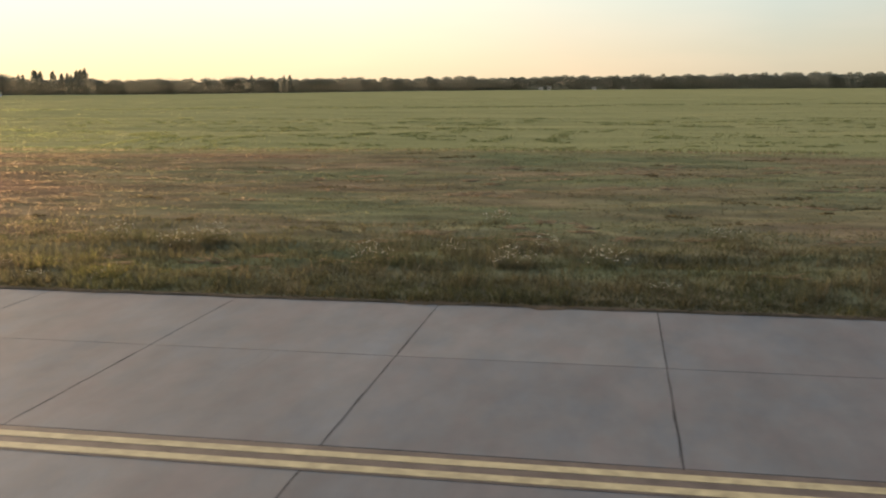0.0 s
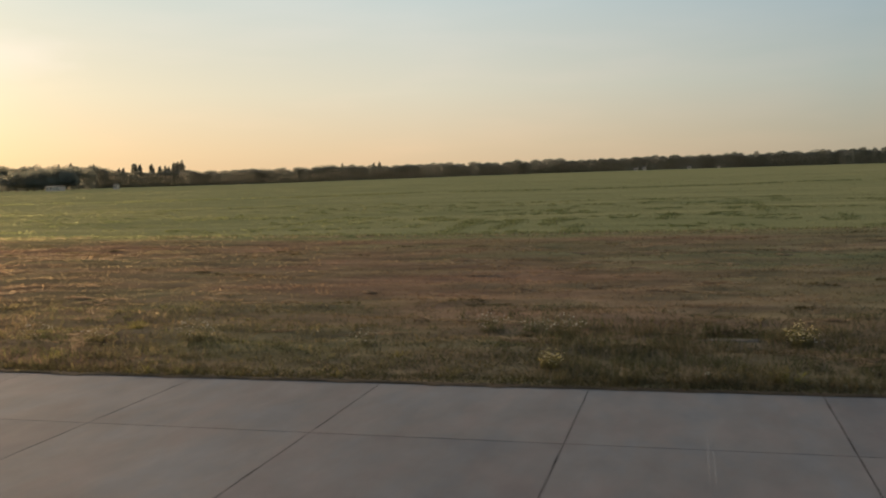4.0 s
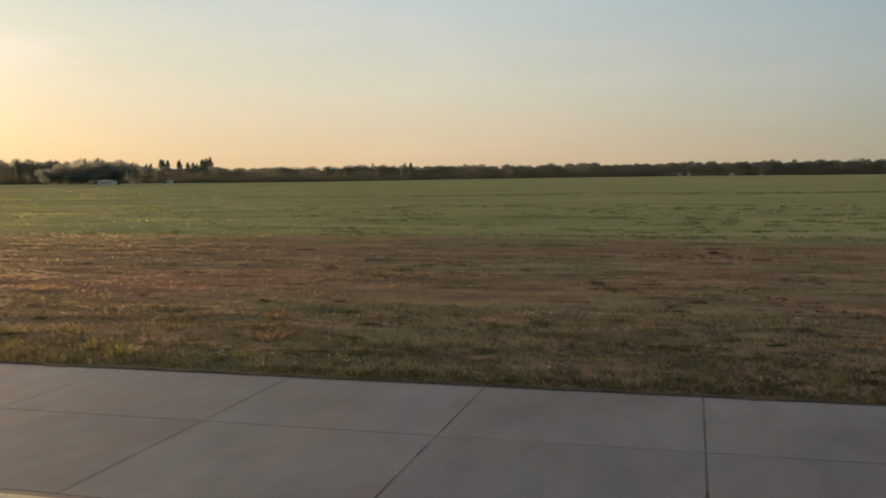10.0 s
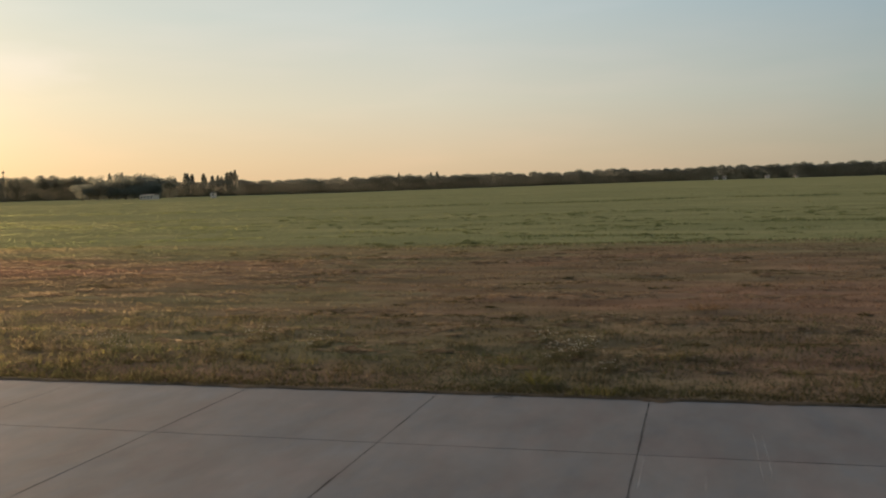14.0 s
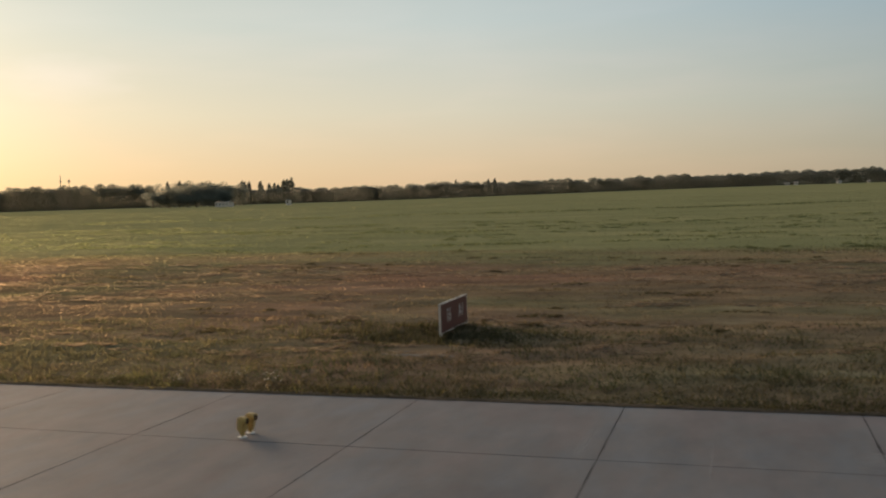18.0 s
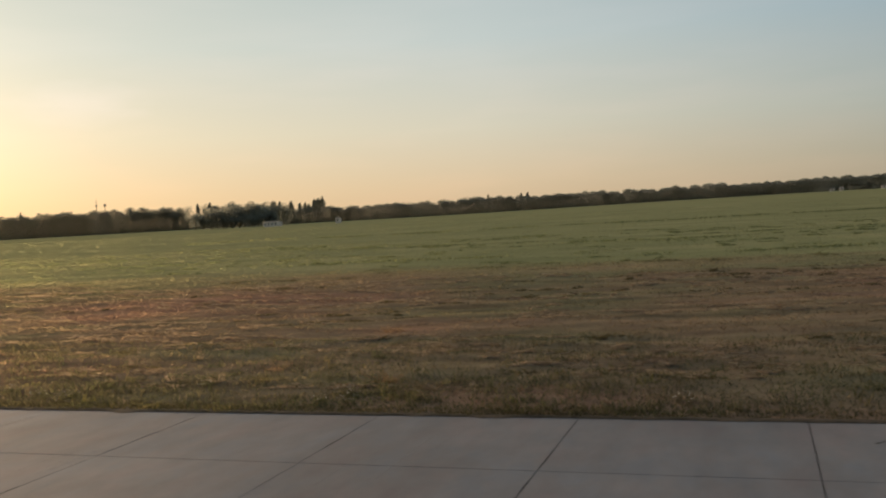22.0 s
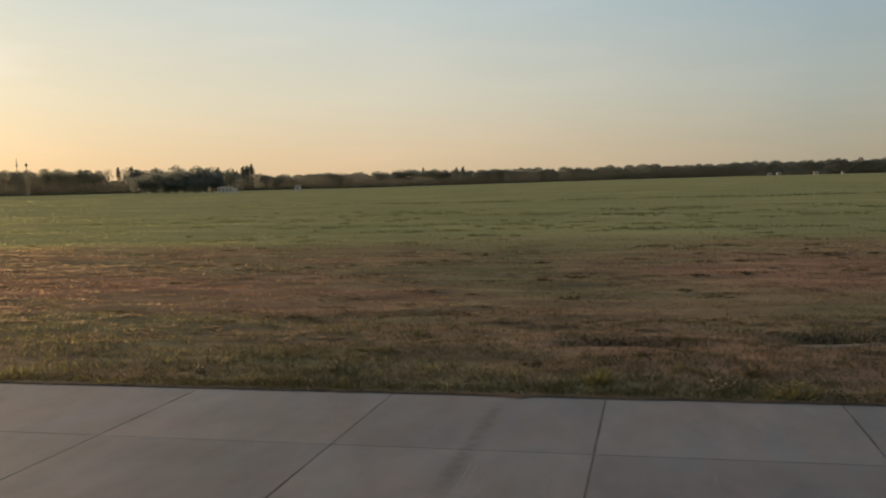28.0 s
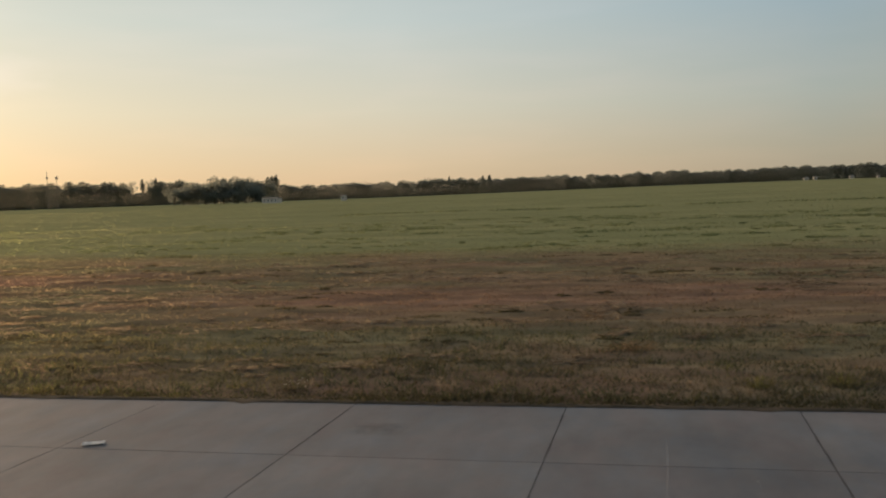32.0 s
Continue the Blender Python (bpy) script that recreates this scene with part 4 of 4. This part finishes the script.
# ---- far buildings and masts ----
def house(x, y, length, depth, wall_h, roof_h, windows, label, turn=0.0):
    z = float(ground_z(x, y)) - 0.3
    root = new("house")
    root.matrix_world = pose(x, y, z, 0, 0, turn)
    part("wall", box(-length / 2, -depth / 2, 0, length / 2, depth / 2, wall_h + 0.3), PLASTER, root, "white plastered wall")
    bm = bmesh.new()
    o, e = 0.3, 0.35
    pts = [(sx * (length / 2 + o), sy * (depth / 2 + e), wall_h + 0.2) for sx in (-1, 1) for sy in (-1, 1)]
    ridge = [(sx * (length / 2 + o), 0, wall_h + 0.2 + roof_h) for sx in (-1, 1)]
    v = [bm.verts.new(q) for q in pts + ridge]
    for f in ((0, 2, 5, 4), (1, 4, 5, 3), (0, 4, 1), (2, 3, 5), (0, 1, 3, 2)):
        bm.faces.new([v[i] for i in f])
    part("roof", bm, ROOF, root, "grey pitched roof")
    for i in range(windows):
        cx = -length / 2 + length * (i + 0.5) / windows
        w = part("window", box(cx - 0.45, -depth / 2 - 0.03, wall_h * 0.45, cx + 0.45, -depth / 2 + 0.02, wall_h * 0.9), SIGNWHITE, root, "white window frame")
        part("pane", box(cx - 0.38, -depth / 2 - 0.045, wall_h * 0.49, cx + 0.38, -depth / 2 - 0.032, wall_h * 0.86), GLASSDARK, w)
    tagged(root, label, "house")


house(-369.6, 461.4, 8.5, 6, 2.6, 0.5, 4, "low white airfield hut with four windows out on the field")
house(-329.7, 460.7, 2.4, 2.4, 2.6, 0.4, 1, "small white airfield hut standing alone on the field")
house(-62.5, 763.1, 3.2, 4, 1.9, 0.6, 1, "small white house before the far woodland")
house(-56.0, 763.1, 2.6, 4, 2.3, 0.6, 1, "small white house before the far woodland")
house(-21.7, 808.2, 3.4, 4, 2.1, 0.6, 1, "small white house before the far woodland")
house(2.5, 829.1, 2.2, 3, 1.6, 0.5, 1, "small white house before the far woodland")


# added building standing in for a pale hazy patch in the tree gap
def pale_gap_block(x, y, length, storeys):
    z = float(ground_z(x, y)) - 0.3
    high = storeys * 2.9
    root = new("pale_gap_block")
    root.location = (x, y, z)
    part("wall", box(-length / 2, -6, 0, length / 2, 6, high), PLASTER, root)
    part("roof", box(-length / 2 - 0.3, -6.3, high, length / 2 + 0.3, 6.3, high + 0.7, 0.05), ROOF, root, "flat grey roof")
    for s in range(storeys):
        for i in range(8):
            cx = -length / 2 + length * (i + 0.5) / 8
            w = part("window", box(cx - 0.8, -6.04, s * 2.9 + 0.9, cx + 0.8, -5.98, s * 2.9 + 2.4), SIGNWHITE, root)
            part("pane", box(cx - 0.7, -6.06, s * 2.9 + 1.0, cx + 0.7, -6.042, s * 2.9 + 2.3), GLASSDARK, w)
    tagged(root, "pale block added for a light patch behind the far trees", "building")


pale_gap_block(-738.0, 1002.0, 32, 6)


def shrub(x, y, top, wide):
    ob = tree(x, float(ground_z(x, y)) + top, wide, "broad", y)
    ob.name = "shrub"
    tagged(ob, "dark rounded shrub growing beside the far white houses", "shrub", "far shrubs")


for x, y, top, wide in ((-68, 765, 3.6, 6), (-72, 767, 2.8, 5), (-49.5, 766, 3.0, 6), (-44, 768, 2.6, 5), (-27, 812, 3.0, 5), (-15.5, 811, 2.6, 5), (98, 800, 2.6, 7), (104, 801, 2.2, 5)):
    shrub(x, y, top, wide)


def mast(x, y, top, head):
    z = float(ground_z(x, y))
    root = new("radio_mast")
    root.location = (x, y, z)
    part("pole", tube((0, 0, 0), (0, 0, top - z), 0.36, 0.22), MASTGREY, root)
    if head:
        part("antenna_head", join(box(-1.0, -0.5, top - z - 2.4, 1.0, 0.5, top - z - 0.6, 0.1), tube((0, 0, top - z), (0, 0, top - z + 1.2), 0.08)), MASTGREY, root)
    else:
        for h in (0.55, 0.8):
            part("antenna_head", box(-0.7, -0.3, (top - z) * h, 0.7, 0.3, (top - z) * h + 1.6, 0.1), MASTGREY, root)
    tagged(root, "slender grey mast " + ("with a boxy head" if head else "with small antennas") + " above the far trees", "mast", "far masts")


mast(-667.0, 688.6, 33.4, False)
mast(-658.0, 688.6, 29.3, True)


# ---- pavement ----
def slab_mesh(length, width, seed, thick=0.16):
    """A slab with slightly broken edges."""
    g = np.random.default_rng(seed)
    hx, hy = length / 2 - 0.0062, width / 2 - 0.0075
    out = []
    for k in range(4):
        m = 7 if k % 2 == 0 else 9
        for i in range(m):
            f = -1 + 2 * i / m
            j = 0 if i == 0 else abs(g.normal(0, 0.0045)) * (0.4 if k % 2 == 0 else 1)
            out.append(((f * hx, -hy + j), (hx - j, f * hy), (-f * hx, hy - j), (-hx + j, -f * hy))[k])
    bm = bmesh.new()
    top = [bm.verts.new((x, y, 0)) for x, y in out]
    low = [bm.verts.new((x, y, -thick)) for x, y in out]
    bm.faces.new(top)
    for i in range(len(out)):
        bm.faces.new((top[i - 1], low[i - 1], low[i], top[i]))
    me = bpy.data.meshes.new("slab")
    bm.to_mesh(me)
    bm.free()
    me.materials.append(CONCRETE)
    return me


def pavement():
    base = tagged(new("taxiway"), "pale grey concrete slab taxiway with dark sealed joints", "taxiway", kind="structure")
    part("joint_bed", box(-300, ROW2 - 14 * 3.46, -0.13, 120, EDGE - 0.02, -0.003), SEALANT, base, "dark sealed joints")
    rows = [(ROW1, EDGE), (ROW2, ROW1), (ROW2 - 3.46, ROW2)]
    for a, b in rows:
        kinds = [slab_mesh(PITCH, b - a, s) for s in range(5)]
        for k in range(-62, 12):
            ob = part("slab", kinds[int(rng.integers(5))], CONCRETE, base)
            ob.location = (k * PITCH + ORIGIN + PITCH / 2, (a + b) / 2, rng.uniform(-0.001, 0.001))
    v, f = [], []                               # the slabs farther off, and behind the camera's line
    for r in range(-13, 3):
        a = ROW2 - 3.46 + r * 3.46 if r < 1 else (ROW2, ROW1)[r - 1]
        b = a + 3.46 if r < 1 else (ROW1, EDGE)[r - 1]
        if r == 0:
            a, b = ROW2 - 3.46, ROW2
        for k in range(-80, 32):
            if r >= 0 and -62 <= k < 12:
                continue
            x0, x1, y0, y1 = k * PITCH + 0.005, (k + 1) * PITCH - 0.005, a + 0.0085, b - 0.0085
            n = len(v)
            v += [(x0, y0, -0.1), (x1, y0, -0.1), (x1, y1, -0.1), (x0, y1, -0.1), (x0, y0, 0), (x1, y0, 0), (x1, y1, 0), (x0, y1, 0)]
            f += [[n + i for i in q] for q in ((4, 5, 6, 7), (0, 1, 5, 4), (1, 2, 6, 5), (2, 3, 7, 6), (3, 0, 4, 7))]
    tagged(part("far_slab_rows", mesh_of("far_slab_rows", v, f, CONCRETE), CONCRETE, base), kind="stuff")
    root = tagged(new("side_stripe"), "double yellow taxiway side stripe on a black ground", "marking", kind="structure")
    part("border", box(-290, ROW2 - 0.68, 0.0032, 110, ROW2 - 0.03, 0.006), BLACKPAINT, root)
    for y in (ROW2 - 0.16, ROW2 - 0.48):
        part("stripe", box(-290, y - 0.15, 0.0065, 110, y, 0.0095), YELLOW, root)


pavement()


def soil_edge():
    """Soil and roots creeping over the slab edge."""
    x = np.arange(-222, 22, 0.06)
    n = np.array([noise.fractal((v * 0.9, 3.1, 0), 1.0, 2.0, 5) for v in x])
    reach = 0.03 + 0.07 * np.clip(n, -0.3, 2) + 0.28 * np.clip(n - 0.4, 0, 1)
    top = 0.012 + 0.012 * rng.uniform(0, 1, len(x))
    rows = [np.stack([x, EDGE - reach, 0 * x + 0.003], 1), np.stack([x, EDGE - reach * 0.4, top], 1), np.stack([x, 0 * x + EDGE + 0.25, 0 * x + 0.0], 1)]
    v = np.concatenate(rows)
    k = len(x)
    i = np.arange(k - 1)
    f = np.concatenate([np.stack([i + r * k, i + 1 + r * k, i + 1 + (r + 1) * k, i + (r + 1) * k], 1) for r in (0, 1)])
    tagged(new("soil_edge", mesh_of("soil_edge", v, f, SOIL, True)), "dark soil creeping over the ragged slab edge", "soil", kind="stuff")


soil_edge()


def bare_earth(cx, cy, rx, ry):
    """A trodden patch of pale earth with a ragged rim, lying on the land."""
    ring, spokes = 5, 36
    v, f = [(cx, cy, float(ground_z(cx, cy)) + 0.014)], []
    for i in range(1, ring + 1):
        for k in range(spokes):
            a = 2 * math.pi * k / spokes
            rad = i / ring * (0.9 + 0.28 * noise.noise((math.cos(a) * 2.5, math.sin(a) * 2.5, cx)))
            x, y = cx + rx * rad * math.cos(a), cy + ry * rad * math.sin(a)
            v.append((x, y, float(ground_z(x, y)) + (0.014 if i < ring else -0.02)))
    for k in range(spokes):
        k1 = (k + 1) % spokes
        f.append((0, 1 + k, 1 + k1, 1 + k1))
        for i in range(ring - 1):
            f.append((1 + i * spokes + k, 1 + (i + 1) * spokes + k, 1 + (i + 1) * spokes + k1, 1 + i * spokes + k1))
    bm = bmesh.new()
    vs = [bm.verts.new(q) for q in v]
    for q in f:
        bm.faces.new([vs[i] for i in dict.fromkeys(q)])
    tagged(part("bare_earth", bm, EARTH, smooth=True), "pale bare earth showing through the rough grass", "soil", kind="structure")


for patch in BARE:
    bare_earth(*patch)


# ---- marks and litter on the slabs ----
def slab_mark(name, mat, x, y0, y1, wide, label, slant=0.0):
    bm = bmesh.new()
    v = [bm.verts.new(q) for q in ((x - wide / 2, y0, 0.0), (x + wide / 2, y0, 0.0), (x + wide / 2 + slant, y1, 0.0), (x - wide / 2 + slant, y1, 0.0))]
    bm.faces.new(v)
    ob = part(name, bm, mat)
    ob.location.z = 0.0045 + 0.0006 * (len(bpy.data.objects) % 5)
    tagged(ob, label, "mark", kind="structure")


for x, y0, y1, w in ((-151.75, 10.0, 16.0, 0.42), (-91.8, 10.8, 15.6, 0.40), (-160.76, 11.8, 15.2, 0.36), (-131.2, 12.3, 14.6, 0.5)):
    slab_mark("tyre_mark", RUBBER, x, y0, y1, w, "faded dark tyre mark across the concrete slabs")
for x, y0, y1 in ((-152.9, 10.8, 12.0), (-151.3, 10.6, 12.2), (-158.92, 11.0, 14.6), (-157.76, 10.9, 13.6), (-38.6, 11.4, 14.2), (-37.2, 10.6, 13.0), (-36.24, 10.8, 14.4), (-68.8, 10.5, 15.5), (-68.3, 11.2, 13.1), (-170.85, 11.2, 14.6), (-169.78, 11.4, 12.9),
                  (-48.35, 11.6, 12.9), (-46.53, 11.5, 13.0), (-20.56, 10.6, 14.0), (-122.95, 11.2, 13.0), (-122.18, 11.8, 14.9), (-133.88, 11.0, 12.7), (-134.6, 10.8, 12.4), (-58.3, 11.1, 12.9)):
    for k in range(int(rng.integers(1, 3))):
        slab_mark("scuff_mark", SCUFF, x + 0.06 * k + rng.normal(0, 0.02), y0 + rng.uniform(0, 0.8), y1 - rng.uniform(0, 0.8), rng.uniform(0.013, 0.02), "thin pale scrape on the concrete slabs")
for x, y0, y1 in ((-128.95, 11.5, 12.7), (-127.70, 14.0, 15.0), (-127.61, 14.0, 14.8), (-127.44, 14.0, 15.0), (-127.36, 14.2, 15.0), (-127.72, 11.4, 13.3), (-127.65, 11.6, 13.3), (-127.86, 11.9, 12.7), (-128.22, 11.6, 12.6),
                  (-150.45, 11.0, 11.7), (-148.46, 11.5, 12.2), (-151.48, 11.0, 12.4), (-151.56, 10.9, 12.4), (-164.88, 10.6, 14.7), (-164.80, 10.6, 12.8), (-166.47, 11.0, 12.1), (-166.55, 11.0, 12.1), (-166.23, 10.9, 11.6),
                  (-73.42, 11.4, 14.5), (-73.30, 11.6, 14.4), (-74.10, 11.2, 12.1), (-74.90, 11.0, 13.1), (-133.84, 11.4, 12.6), (-133.74, 11.1, 12.3), (-133.58, 11.1, 11.9), (-42.29, 11.1, 13.6), (-41.71, 11.2, 12.5), (-5.69, 10.9, 13.3), (-5.52, 11.9, 12.8),
                  (-47.80, 11.0, 11.9), (-107.94, 12.1, 12.7), (-106.40, 11.6, 12.6), (-97.76, 12.8, 14.6), (-97.86, 12.8, 14.2), (-95.97, 12.0, 14.1)):
    slab_mark("scuff_mark", SCUFF, x, y0, y1, 0.018, "thin pale scrape on the concrete slabs")
slab_mark("pale_stain", STAIN, -93.7, 12.95, 13.85, 1.3, "pale worn patch on the concrete slabs", 0.3)
slab_mark("dark_stain", DAMP, -175.4, 13.85, 14.75, 1.4, "dark damp stain on the concrete slabs", 0.2)


def twig(x, y, length, turn):
    g = np.random.default_rng(int(-x))
    pts = [Vector((length * (k / 5 - 0.5), g.normal(0, length * 0.05), 0.012 + 0.006 * (k % 2))) for k in range(6)]
    bm = join(*[tube(pts[k], pts[k + 1], 0.006 - 0.0006 * k, 0.0055 - 0.0006 * k, 6) for k in range(5)])
    ob = part("twig", bm, TWIG)
    ob.matrix_world = pose(x, y, 0.0, 0, 0, turn)
    tagged(ob, "thin dark twig lying on the concrete", "twig")


twig(-69.17, 12.06, 0.36, -15)
twig(-115.3, 14.78, 0.26, 40)
twig(-77.5, 15.86, 0.34, 8)
twig(-38.8, 15.7, 0.24, -5)


def litter(x, y):
    """A crumpled pale scrap."""
    g = np.random.default_rng(9)
    bm = bmesh.new()
    bmesh.ops.create_grid(bm, x_segments=8, y_segments=5, size=0.5)
    for v in bm.verts:
        v.co = Vector((v.co.x * 0.34, v.co.y * 0.20, 0.018 + 0.02 * noise.fractal((v.co.x * 4, v.co.y * 4, 1), 1, 2, 3) + 0.012 * g.uniform()))
    bmesh.ops.solidify(bm, geom=bm.faces[:], thickness=0.003)
    ob = part("paper_scrap", bm, LETTER)
    ob.matrix_world = pose(x, y, 0.0, 0, 0, 25)
    tagged(ob, "crumpled pale scrap lying on the concrete", "litter")


litter(-179.53, 12.98)

pad = part("concrete_pad", box(PAD[0] - 0.55, PAD[1] - 0.35, -0.12, PAD[0] + 0.55, PAD[1] + 0.35, 0.045, 0.012), PADSHADE)
tagged(pad, "small bare concrete cable cover set in the grass", "cover")
